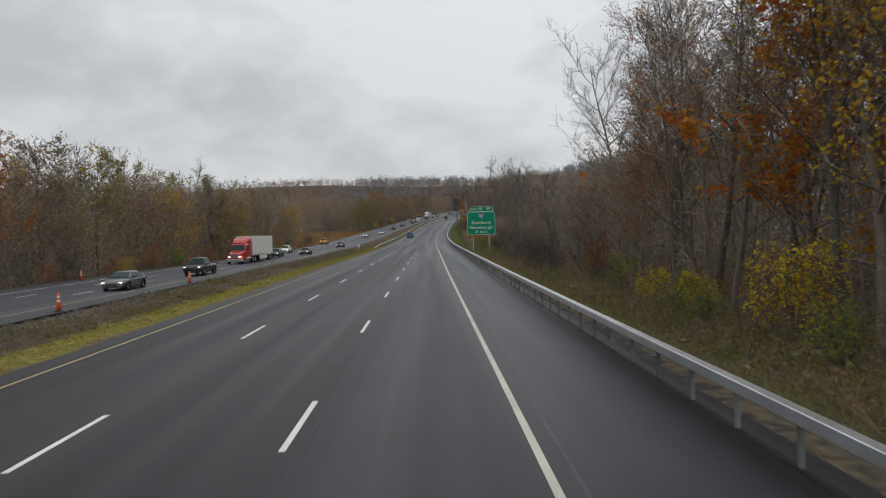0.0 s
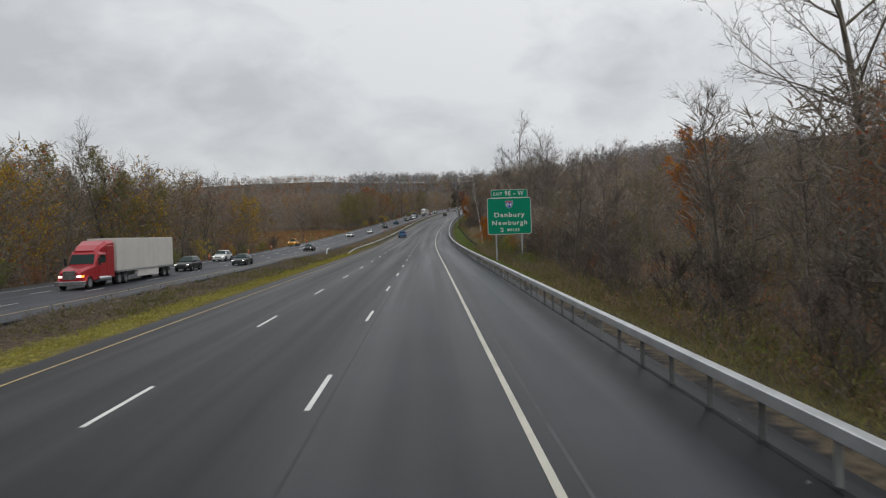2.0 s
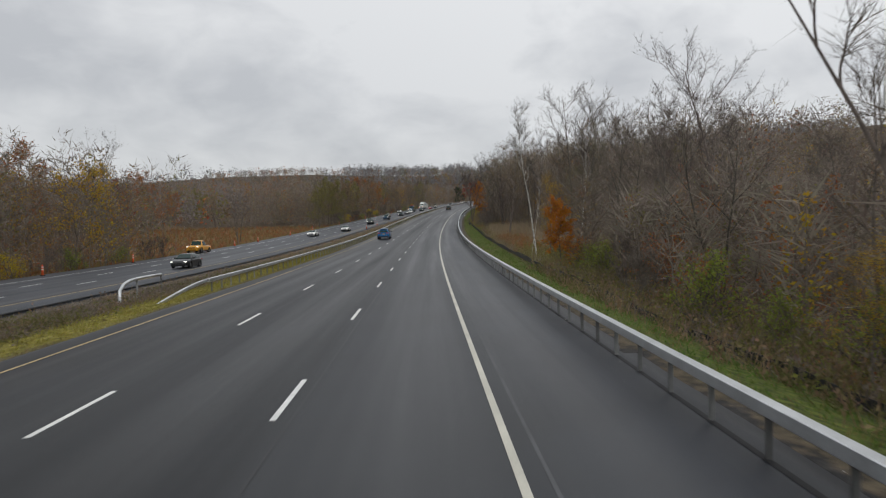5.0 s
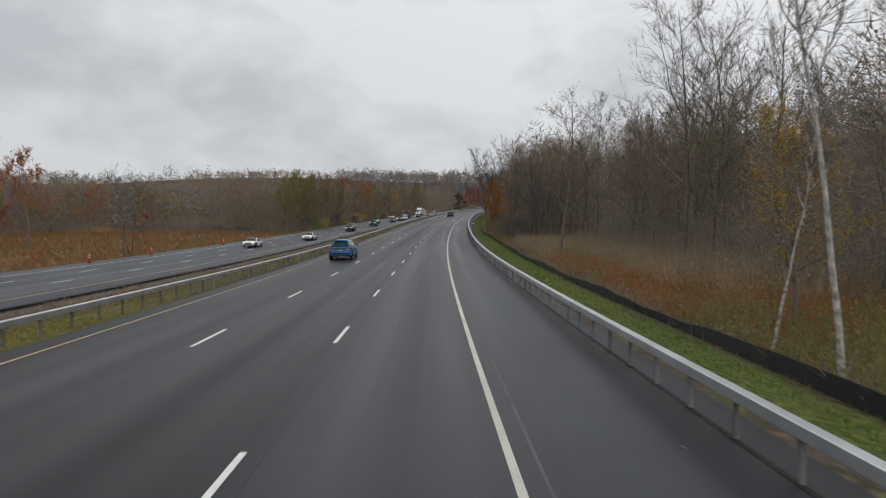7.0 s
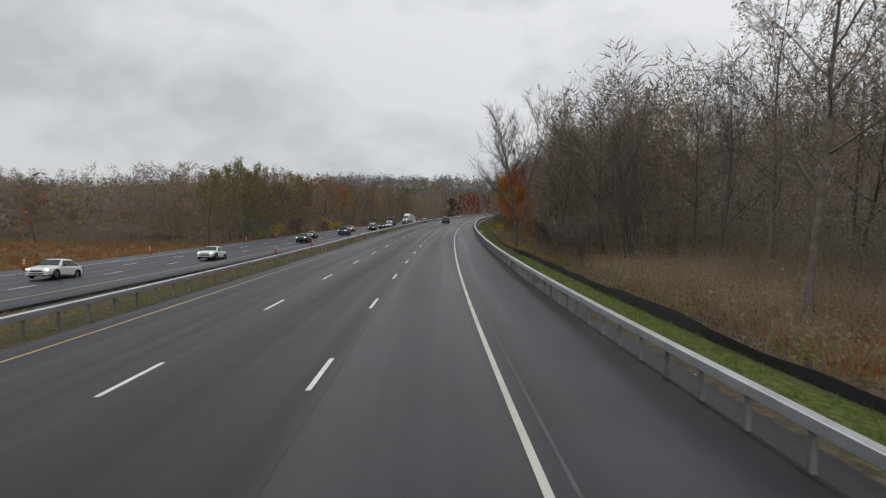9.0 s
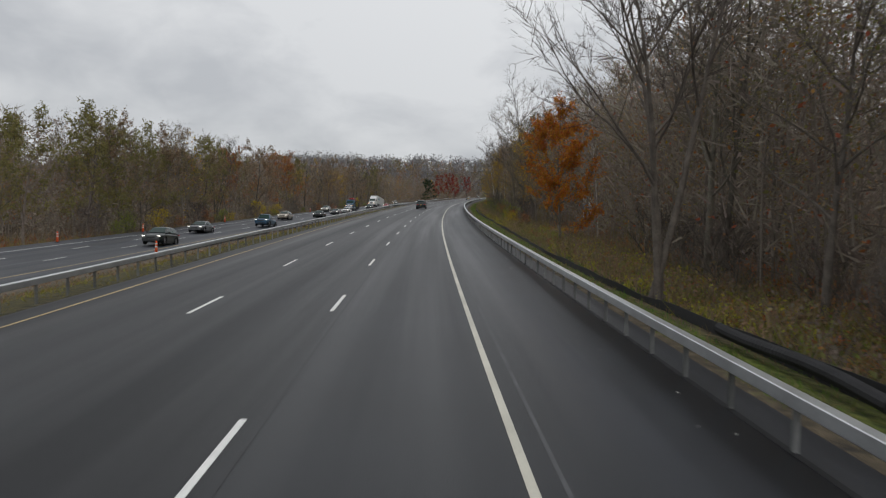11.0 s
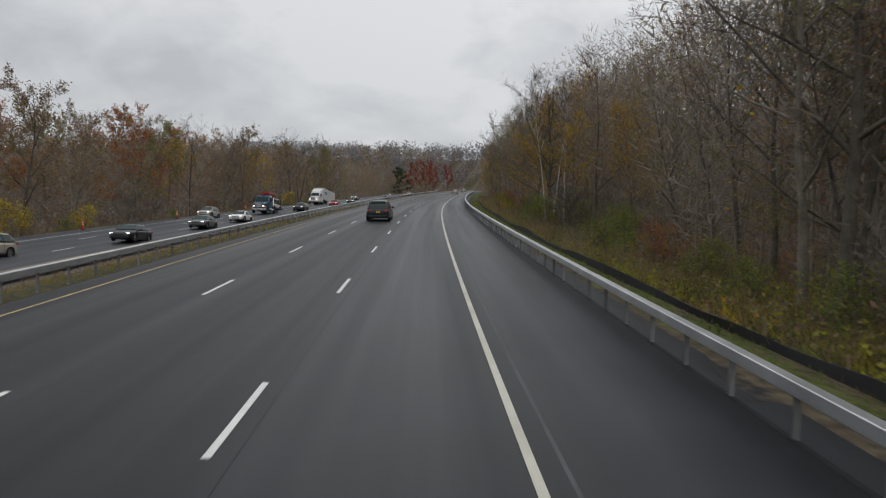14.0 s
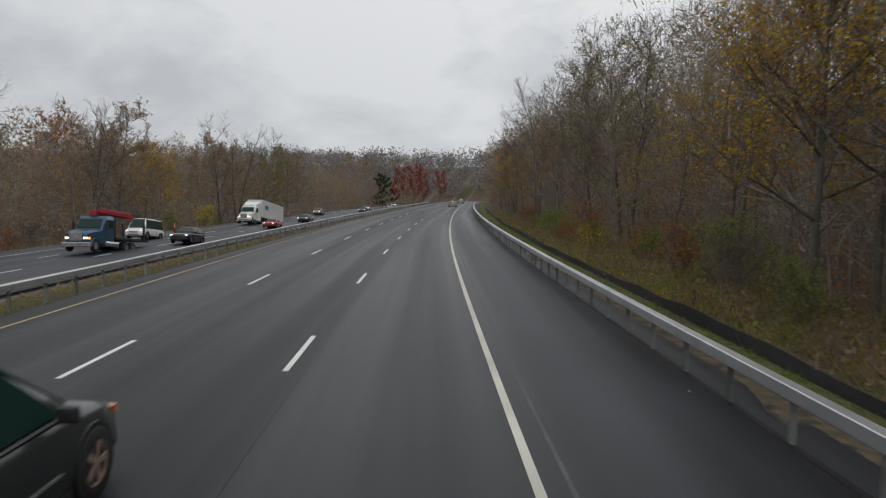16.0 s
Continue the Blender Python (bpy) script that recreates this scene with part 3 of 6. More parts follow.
guide_rail("galvanised box-beam guardrail along the paved shoulder", rail_right, -12, 640, 525, lambda s, l: 0.0, False)
guide_rail("galvanised box-beam guardrail along the grassy median", rail_median, 158, 660, 660, lambda s, l: -0.1 - 0.1, True)


# ---- plants ----
RNG = np.random.RandomState(11)


def unit(v):
    return v / np.maximum(np.linalg.norm(v, axis=-1, keepdims=True), 1e-6)


def blades(base, way, length, width, rng, bend=0.0):
    """One slim triangle a blade or twig."""
    side = unit(np.cross(way, rng.normal(size=way.shape)))
    tip = base + way * length[:, None]
    if bend:
        tip = tip + rng.normal(size=way.shape) * length[:, None] * bend
    w = (side * width[:, None]) / 2
    v = np.stack([base - w, base + w, tip], 1).reshape(-1, 3)
    return v, np.arange(len(v)).reshape(-1, 3)


def leaves(at, size, rng, flat=0.0):
    """One folded diamond of two triangles a leaf or spray."""
    n = unit(rng.normal(size=at.shape) + np.array([0, 0, flat]))
    a = unit(np.cross(n, rng.normal(size=at.shape)))
    b = np.cross(n, a)
    s = size[:, None]
    v = np.stack([at - a * s, at - b * s * 0.55 + n * s * 0.12, at + a * s, at + b * s * 0.55 + n * s * 0.12], 1).reshape(-1, 3)
    k = np.arange(len(at))[:, None] * 4
    f = np.stack([k + [0, 1, 2], k + [0, 2, 3]], 1).reshape(-1, 3)
    return v, f


def join(pieces):
    vs, fs, k = [], [], 0
    for v, f in pieces:
        vs.append(v)
        fs.append(f + k)
        k += len(v)
    return np.concatenate(vs), np.concatenate(fs)


def grow(seed, tall, girth, stems=1, limbs=14, boughs=7, sprays=6, twigs=6, spread=0.36, low=0.25, lift=0.55, sag=0.0, fork=0.0):
    """Trunk, limbs and boughs as tapered tubes; sprays and twigs as roots, ways, lengths and widths."""
    r = random.Random(seed)
    kit, roots, ways, lens, wide = Kit(), [], [], [], []

    def shoot(p, d, length, r0, r1, n, sides, wander, up, skip=1):
        path, q, way = [p.copy()], p.copy(), d.normalized()
        for _ in range(n):
            way = (way + Vector((r.uniform(-1, 1), r.uniform(-1, 1), r.uniform(-0.6, 0.6) + up)) * wander).normalized()
            q = q + way * length / n
            path.append(q.copy())
        kit.tube(path[::skip], [r0 + (r1 - r0) * (i / n) ** 0.8 for i in range(0, n + 1, skip)], sides)
        return path

    def along(path, u):
        x = u * (len(path) - 1)
        i = min(int(x), len(path) - 2)
        return path[i].lerp(path[i + 1], x - i), (path[i + 1] - path[i]).normalized()

    def whisk(p, d, length, thick):
        roots.append(p)
        ways.append(d.normalized())
        lens.append(length)
        wide.append(thick)

    fine = 1.0 if tall > 6 else 0.55
    for k in range(stems):
        lean = Vector((r.uniform(-1, 1), r.uniform(-1, 1), 0)) * (0.05 if stems == 1 else 0.28) + Vector((0, 0, 1))
        h = tall * (1 if k == 0 else r.uniform(0.75, 0.97))
        g = girth * (1 if stems == 1 else r.uniform(0.6, 0.8))
        trunk = shoot(Vector((r.uniform(-.1, .1) * stems, r.uniform(-.1, .1) * stems, -0.3)), lean, h, g, g * 0.1, 9, 7, 0.08, 0.25)
        turn = r.uniform(0, 6)
        count = limbs if stems == 1 else max(4, limbs // 2 + 1)
        for i in range(count):
            u = low + (0.95 - low) * ((i + r.random()) / count) ** (1.0 + fork)
            p, d = along(trunk, u)
            turn += 2.4 + r.uniform(-0.5, 0.5)
            way = Vector((math.cos(turn), math.sin(turn), lift + r.uniform(-0.2, 0.45) + 0.5 * u))
            ll = h * spread * (1.12 - 0.66 * u) * r.uniform(0.75, 1.2)
            limb = shoot(p, way, ll, g * (1.0 - u) * 0.42 + 0.022, 0.012, 5, 4 if tall > 6 else 3, 0.2, 0.28 - sag)
            for j in range(boughs):
                w = 0.2 + 0.8 * (j + r.random()) / boughs
                p2, d2 = along(limb, w)
                side = Vector((r.uniform(-1, 1), r.uniform(-1, 1), r.uniform(-0.3, 0.9)))
                bl = ll * r.uniform(0.25, 0.5) * (1.15 - 0.5 * w) + 0.3 * fine
                bough = shoot(p2, d2 * 0.75 + side * 0.75, bl, 0.011 + 0.014 * (1 - w), 0.005, 2, 3, 0.22, 0.14 - sag, 2)
                for _ in range(sprays):
                    p3, d3 = along(bough, r.uniform(0.1, 1))
                    d3 = (d3 * 0.9 + Vector((r.gauss(0, .5), r.gauss(0, .5), r.gauss(.2 - sag, .45)))).normalized()
                    sl = r.uniform(0.55, 1.35) * fine
                    whisk(p3, d3, sl, 0.027)
                    for _ in range(twigs):
                        whisk(p3 + d3 * sl * r.uniform(0.15, 0.95), d3 * 0.9 + Vector((r.gauss(0, .5), r.gauss(0, .5), r.gauss(.15 - sag, .45))),
                              r.uniform(0.2, 0.75) * fine, 0.018)
    roots, ways = np.array([tuple(p) for p in roots]), unit(np.array([tuple(p) for p in ways]))
    return kit, roots, ways, np.array(lens), np.array(wide)


def tree(label, seed, tall, girth, leaf="", count=2500, size=0.06, bark="bark", name="tree", loose=0.3, **shape):
    """A tree: trunk with limbs, fine twigs, and a crown of separate leaves where it still has them."""
    kit, roots, ways, lens, wide = grow(seed, tall, girth, **shape)
    rng = np.random.RandomState(seed)
    top = tagged(new(name), label, "tree" if name != "shrub" else "shrub")
    part("trunk", kit, M[bark], top, even=True)
    v, f = blades(roots, ways, lens, wide, rng, 0.06)
    tagged(part("twig_mass", raw_mesh("twig_mass", v, f, M["twig"]), None, top), kind="stuff")
    if leaf:
        # leaves gather on some sprays and leave others bare
        held = rng.rand(len(roots)) ** 1.2
        pick = rng.choice(len(roots), count, p=held / held.sum())
        at = roots[pick] + ways[pick] * (lens[pick] * rng.uniform(0.1, 1.05, count))[:, None] + rng.normal(size=(count, 3)) * loose * 0.4
        v, f = leaves(at, rng.uniform(0.6, 1.3, count) * size, rng)
        tagged(part("crown", raw_mesh("crown", v, f, M[leaf]), None, top), kind="stuff")
    return top


PROTO = {}


def kinds():
    b = dict(limbs=14, boughs=7, sprays=6, twigs=6)
    d = dict(limbs=13, boughs=6, sprays=5, twigs=4)
    PROTO["bare_a"] = tree("tall bare deciduous tree with fine grey-brown twigs", 1, 18, 0.21, **b)
    PROTO["bare_b"] = tree("bare grey tree with upswept branches", 2, 17, 0.19, lift=0.9, spread=0.32, **b)
    PROTO["bare_c"] = tree("bare multi-stemmed tree with thin upright branches", 3, 16, 0.16, stems=5, lift=1.7, spread=0.25, limbs=12, boughs=5, sprays=5, twigs=4)
    PROTO["bare_d"] = tree("bare spreading tree with dark forked limbs", 4, 17, 0.25, stems=2, spread=0.46, low=0.25, limbs=15, boughs=8, sprays=6, twigs=5)
    PROTO["bare_e"] = tree("bare wide-crowned tree with drooping twigs", 14, 17, 0.25, spread=0.5, low=0.22, lift=0.45, sag=0.12, limbs=17, boughs=8, sprays=6, twigs=5)
    PROTO["brown_a"] = tree("tree with a sparse crown of withered brown leaves", 5, 16, 0.19, "brown", 2600, 0.06, **d)
    PROTO["rust_a"] = tree("oak with rust-coloured autumn leaves", 6, 15, 0.2, "rust", 4600, 0.075, spread=0.4, low=0.15, **d)
    PROTO["rust_b"] = tree("slim tree with thinning rust-brown leaves", 7, 16, 0.18, "rust", 2400, 0.06, **d)
    PROTO["olive_a"] = tree("tree with dull olive-green autumn foliage", 8, 14, 0.19, "olive", 5000, 0.075, spread=0.42, low=0.15, **d)
    PROTO["olive_b"] = tree("tree with thin yellowish-green leaves", 9, 15, 0.18, "olive", 2400, 0.06, **d)
    PROTO["gold_a"] = tree("tree with golden-yellow autumn leaves", 10, 12, 0.14, "gold", 3600, 0.07, **d)
    PROTO["orange_a"] = tree("tree with bright orange autumn leaves", 12, 13, 0.16, "orange", 15000, 0.115, spread=0.36, low=0.05, limbs=16, boughs=6, sprays=5, twigs=4)
    PROTO["birch_a"] = tree("slender white-barked birch with bare twigs", 13, 16, 0.11, bark="birch_bark", spread=0.15, low=0.5, lift=1.0, limbs=12, boughs=5, sprays=5, twigs=4, name="birch_tree")
    PROTO["bare_f"] = tree("bare tree of several stems with wide fanned twigs", 15, 17, 0.2, stems=3, spread=0.42, low=0.3, lift=0.95, limbs=17, boughs=7, sprays=6, twigs=5)
    s = dict(limbs=11, boughs=6, sprays=5, twigs=4)
    PROTO["far_bare_a"] = tree("bare grey-brown roadside tree", 21, 15, 0.2, spread=0.4, **s)
    PROTO["far_bare_b"] = tree("bare tree with upswept grey branches", 22, 15, 0.18, lift=0.9, stems=2, spread=0.4, **s)
    PROTO["far_olive"] = tree("roadside tree with olive-green leaves", 23, 13, 0.18, "olive", 4200, 0.13, spread=0.46, low=0.12, **s)
    PROTO["far_rust"] = tree("roadside tree with rust-red autumn leaves", 24, 14, 0.18, "rust", 4200, 0.12, spread=0.42, low=0.15, **s)
    PROTO["far_brown"] = tree("roadside tree with withered brown leaves", 25, 14, 0.18, "brown", 3600, 0.11, spread=0.42, low=0.12, **s)
    PROTO["far_red"] = tree("roadside tree with deep red leaves", 26, 13, 0.18, "red", 4200, 0.13, spread=0.42, low=0.12, **s)
    PROTO["far_pine"] = tree("dark green conifer beside red-leaved trees", 28, 14, 0.2, "pine", 5000, 0.16, spread=0.3, low=0.06, lift=0.15, **s)
    PROTO["far_gold"] = tree("roadside tree with fading yellow leaves", 27, 11, 0.15, "gold", 3000, 0.10, spread=0.42, low=0.12, **s)
    w = dict(stems=4, limbs=6, boughs=4, sprays=3, twigs=2)
    PROTO["shrub_twig"] = tree("leafless grey-brown thicket shrub", 31, 3.4, 0.04, stems=5, limbs=6, boughs=5, sprays=4, twigs=4, spread=0.5, low=0.08, lift=0.8, name="shrub")
    PROTO["shrub_green"] = tree("low shrub with dull green leaves", 32, 2.4, 0.03, "green", 1300, 0.062, spread=0.6, low=0.05, lift=0.5, name="shrub", loose=0.3, **w)
    PROTO["shrub_yellow"] = tree("shrub with bright yellow leaves", 33, 3.0, 0.03, "yellow", 1600, 0.065, spread=0.55, low=0.05, lift=0.7, name="shrub", loose=0.3, **w)
    PROTO["shrub_rust"] = tree("shrub with russet autumn leaves", 34, 2.8, 0.03, "rust", 1200, 0.062, spread=0.55, low=0.05, lift=0.7, name="shrub", loose=0.3, **w)


kinds()
used = set()


def plant(kind, s, lat, scale=1.0, turn=None, sink=0.1, lean=0.0, group=""):
    h = float(land(s, lat)) - sink
    x, y, z = plan(s, lat, h)
    turn = RNG.uniform(0, 360) if turn is None else turn
    base = PROTO[kind]
    m = pose(x, y, z, lean, 0, turn) @ Matrix.Diagonal((scale, scale, scale, 1))
    if kind not in used:
        used.add(kind)
        base.matrix_basis = m
        ob = base
    else:
        ob = copy_thing(base, pose(x, y, z, lean, 0, turn))
        ob.scale = (scale, scale, scale)
    if group:
        tagged(ob, group=group)
    return ob


def clearing(s, lat, room=0.0):
    """The open ground between the road and the notice board among the trees."""
    u = (np.asarray(lat) + 1.5) / 20.8
    return (u > 0) & (u < 1.0) & (s > 300 + 76 * u - room) & (s < 342 + 34 * u + room)


# single trees that stand out
plant("bare_e", 82, 21, 1.34, 40)
plant("bare_b", 84, 25, 1.0)
plant("bare_a", 60, 20, 1.28)
plant("bare_b", 55, 19, 1.35)
plant("brown_a", 40, 15, 1.25)
plant("brown_a", 58, 19.5, 1.3)
plant("brown_a", 63, 22.5, 1.25)
plant("rust_a", 53, 17.5, 1.15)
plant("rust_a", 66, 25, 1.2)
plant("brown_a", 50, 16, 1.2)
plant("orange_a", 114, 25.5, 0.85)
plant("bare_c", 137, 12.6, 1.12, 10)
plant("bare_b", 134, 22, 0.8)
plant("bare_d", 139, 35, 0.78)
plant("birch_a", 192.6, 9.9, 1.0, 0)
plant("birch_a", 196.5, 9.9, 0.55, 90, lean=8)
plant("gold_a", 200.5, 12.6, 0.7)
plant("brown_a", 256, 13, 1.12)
plant("bare_d", 256, 28.5, 1.2)
plant("bare_a", 251, 33, 1.2)
plant("bare_b", 266, 30, 1.1)
plant("bare_d", 285, 21, 0.92)
plant("bare_a", 296, 17, 0.8)
plant("bare_d", 275, 26, 1.0)
plant("bare_f", 308.1, 7.0, 1.05, 30)
plant("bare_b", 315.5, 12.3, 1.0)
plant("orange_a", 342, 9.7, 0.8, 60)
plant("birch_a", 346, 13.8, 0.8, 0, lean=12)
plant("birch_a", 398, 18.7, 0.9, 70)
plant("bare_e", 389.3, 11.8, 1.08, 80)
plant("olive_b", 390.2, 12.6, 0.72)
plant("birch_a", 436, 10.1, 0.92, 20)
plant("birch_a", 436.8, 10.9, 0.9, 140)
plant("birch_a", 437.2, 12.0, 0.95, 250)
plant("gold_a", 424, 10.5, 0.75)
plant("gold_a", 447, 11.5, 0.95)
plant("gold_a", 452, 13.5, 0.9)
plant("rust_a", 388, 16, 1.0)
plant("bare_d", 241.7, 23, 1.4, 20)
plant("bare_a", 245.6, 28.4, 1.35)
plant("birch_a", 200, 16, 0.85, 120)
plant("brown_a", 266, 24, 1.1)
plant("rust_b", 380, 23, 1.2)
plant("brown_a", 386, 26, 1.3)
plant("brown_a", 393, 21, 1.25)
plant("olive_b", 372, 25, 1.3)
plant("bare_a", 519, 22, 1.15)
plant("shrub_yellow", 24.5, 11.2, 1.2)
plant("shrub_green", 20, 10.6, 0.8)
plant("shrub_green", 30, 10.4, 0.7)
plant("shrub_rust", 27, 12.6, 1.0)
plant("shrub_green", 34, 10.8, 0.85)
plant("shrub_yellow", 33, 11.6, 0.7)
plant("shrub_yellow", 38, 10.6, 0.7)
plant("shrub_yellow", 470, 9.2, 0.6)
plant("gold_a", 137, 9.5, 0.3)
plant("orange_a", 177.5, 9.7, 0.42)
plant("far_olive", 146.6, -46, 1.15)
plant("far_bare_a", 170.7, -52, 1.2)
plant("far_bare_a", 266, -42.6, 0.75)
plant("far_bare_b", 270, -43.6, 0.7)
plant("far_bare_a", 398, -43, 1.05)
for u, lat, size in ((352, -44, 0.9), (361, -46, 1.0), (371, -44, 1.05), (379, -47, 1.15), (386, -44.5, 1.0), (396, -48, 1.1), (409, -45, 1.05), (421, -46, 1.1), (150, -47, 1.0), (158, -45, 0.9)):
    plant("far_olive", u, lat, size)
plant("far_rust", 302, -78, 1.2)
plant("far_red", 296, -84, 1.1)
plant("far_red", 694, -22, 1.15)
plant("far_red", 704, -28, 1.1)
plant("far_red", 716, -21, 1.0)
plant("far_red", 722, -14, 0.95)
plant("far_pine", 690, -31, 0.95)
plant("far_pine", 696, -34, 0.85)
plant("far_rust", 560, -80, 1.3)
plant("far_rust", 572, -86, 1.35)
plant("far_rust", 585, -82, 1.3)

plant("gold_a", 23, 13.5, 1.5)
plant("orange_a", 27, 16, 1.4)
plant("gold_a", 19, 13, 1.3)
plant("rust_a", 33, 17, 0.9)
plant("rust_a", 389, 15.5, 0.85)
plant("gold_a", 383, 12.5, 0.6)
plant("olive_a", 391, 13, 0.9)
plant("shrub_green", 378, 9.5, 0.9)
plant("shrub_yellow", 372, 8.7, 0.6)
plant("shrub_green", 385, 9.2, 0.8)
plant("gold_a", 446, 10.6, 1.1)
plant("gold_a", 441, 13, 1.2)

for i, (u, lat) in enumerate(((236, -96), (252, -108), (262, -99), (280, -112), (296, -104), (311, -97), (322, -110), (338, -101), (350, -94), (362, -106), (372, -88), (384, -98))):
    plant(("far_bare_a", "far_olive", "far_rust", "far_brown", "far_bare_b", "far_olive")[i % 6], u, lat, (0.85, 0.7, 0.9)[i % 3])

# woods on the right
weights_r = [("bare_a", 5), ("bare_b", 5), ("bare_c", 3), ("bare_d", 3), ("bare_e", 3), ("brown_a", 4), ("rust_b", 3), ("olive_b", 3), ("rust_a", 1), ("gold_a", 1), ("olive_a", 1)]
bag_r = [k for k, w in weights_r for _ in range(w)]
s = -14.0
while s < 600:
    for lo, hi in ((10.5, 14.5), (15, 23)):
        lat = RNG.uniform(lo, hi)
        if 120 < s < 178:
            lat += 3.0
        if s > 520:
            lat -= 2.0
        if 178 < s < 284:
            lat += 11.0
        if -6 < s < 75 and lo < 12:
            lat += 1.6
        kind = bag_r[RNG.randint(len(bag_r))]
        if 72 < s < 205 and kind in ("rust_a", "brown_a", "olive_a", "gold_a") and RNG.rand() < 0.75:
            kind = ("bare_a", "bare_b", "bare_d")[RNG.randint(3)]
        if 205 < s < 330 and kind in ("rust_a", "gold_a", "olive_a", "rust_b"):
            kind = ("bare_a", "bare_d", "brown_a")[RNG.randint(3)]
        if s < 50 and RNG.rand() < 0.6:
            kind = ("rust_b", "brown_a", "bare_a", "bare_b", "bare_d")[RNG.randint(5)]
        if 345 < s < 420 and RNG.rand() < 0.35:
            kind = ("brown_a", "olive_b", "gold_a", "rust_b")[RNG.randint(4)]
        if s > 440 and RNG.rand() < 0.3:
            kind = ("gold_a", "olive_b", "brown_a")[RNG.randint(3)]
        if clearing(s, lat, 2.5):
            continue
        if 318 < s < 346 and lat < 15 or 284 < s < 300 and lat < 14:
            continue
        tall = 1.15 if s < 50 else 0.58 if s < 178 else 0.98 if s < 284 else 0.86 if s < 330 else 0.95 if s < 475 or lo < 12 else 1.15
        plant(kind, s + RNG.uniform(-1.5, 1.5), lat, tall * RNG.uniform(0.72, 1.12))
    s += 9.4
# thicket along the wood's edge
bag_s = ["shrub_twig"] * 3 + ["shrub_green"] * 5 + ["shrub_rust"] * 2 + ["shrub_yellow"]
for s in np.arange(-8, 520, 4.2):
    if 178 < s < 284 or 325 < s < 362:
        continue
    kind = bag_s[RNG.randint(len(bag_s))]
    if 8 < s < 44:
        continue
    if 280 < s < 330:
        kind = "shrub_twig"
    if 60 < s < 112 and kind == "shrub_green":
        kind = "shrub_rust"
    if s > 360 and kind == "shrub_yellow":
        kind = "shrub_green"
    if 60 < s < 178 and kind in ("shrub_yellow", "shrub_rust"):
        kind = ("shrub_rust", "shrub_twig")[RNG.randint(2)]
    plant(kind, s + RNG.uniform(-1, 1), RNG.uniform(8.8, 12.5), RNG.uniform(0.6, 1.2) * (1.15 if s < 110 else 1.0))
# trees beyond the oncoming carriageway
bag_l = ["far_bare_a"] * 5 + ["far_bare_b"] * 4 + ["far_olive"] * 3 + ["far_brown"] * 4 + ["far_rust"] + ["far_gold"]
s = 30.0
while s < 640:
    clear = 222 < s < 372
    for lo, hi in ((43.5, 47), (49, 57)):
        if clear and (lo < 45 and RNG.rand() < 0.85 or lo > 45):
            lat = RNG.uniform(75, 120) if RNG.rand() < 0.4 else None
        else:
            lat = RNG.uniform(lo, hi)
        if lat is not None:
            kind = bag_l[RNG.randint(len(bag_l))]
            if clear and lat < 60:
                kind = ("far_bare_a", "far_bare_b")[RNG.randint(2)]
            plant(kind, s + RNG.uniform(-2, 2), -lat, RNG.uniform(0.9, 1.12) * (0.72 if lat > 60 else 0.6 if clear else 1.0 if 330 < s < 430 else 1.12))
    s += 12.5
for s in np.arange(40, 560, 6.5):
    if 225 < s < 360:
        continue
    plant(("shrub_twig", "shrub_green", "shrub_twig", "shrub_rust", "shrub_yellow")[RNG.randint(5)], s, -RNG.uniform(39.5, 43), RNG.uniform(0.6, 1.3))
for kind in sorted(set(PROTO) - used):
    plant(kind, 620 + len(kind), 30)


# ---- deep woods, far hills, brush, reeds and grass: uncounted masses ----
def ground_at(s, lat, lift=0.0):
    return plan(s, lat, land(s, lat) + lift)


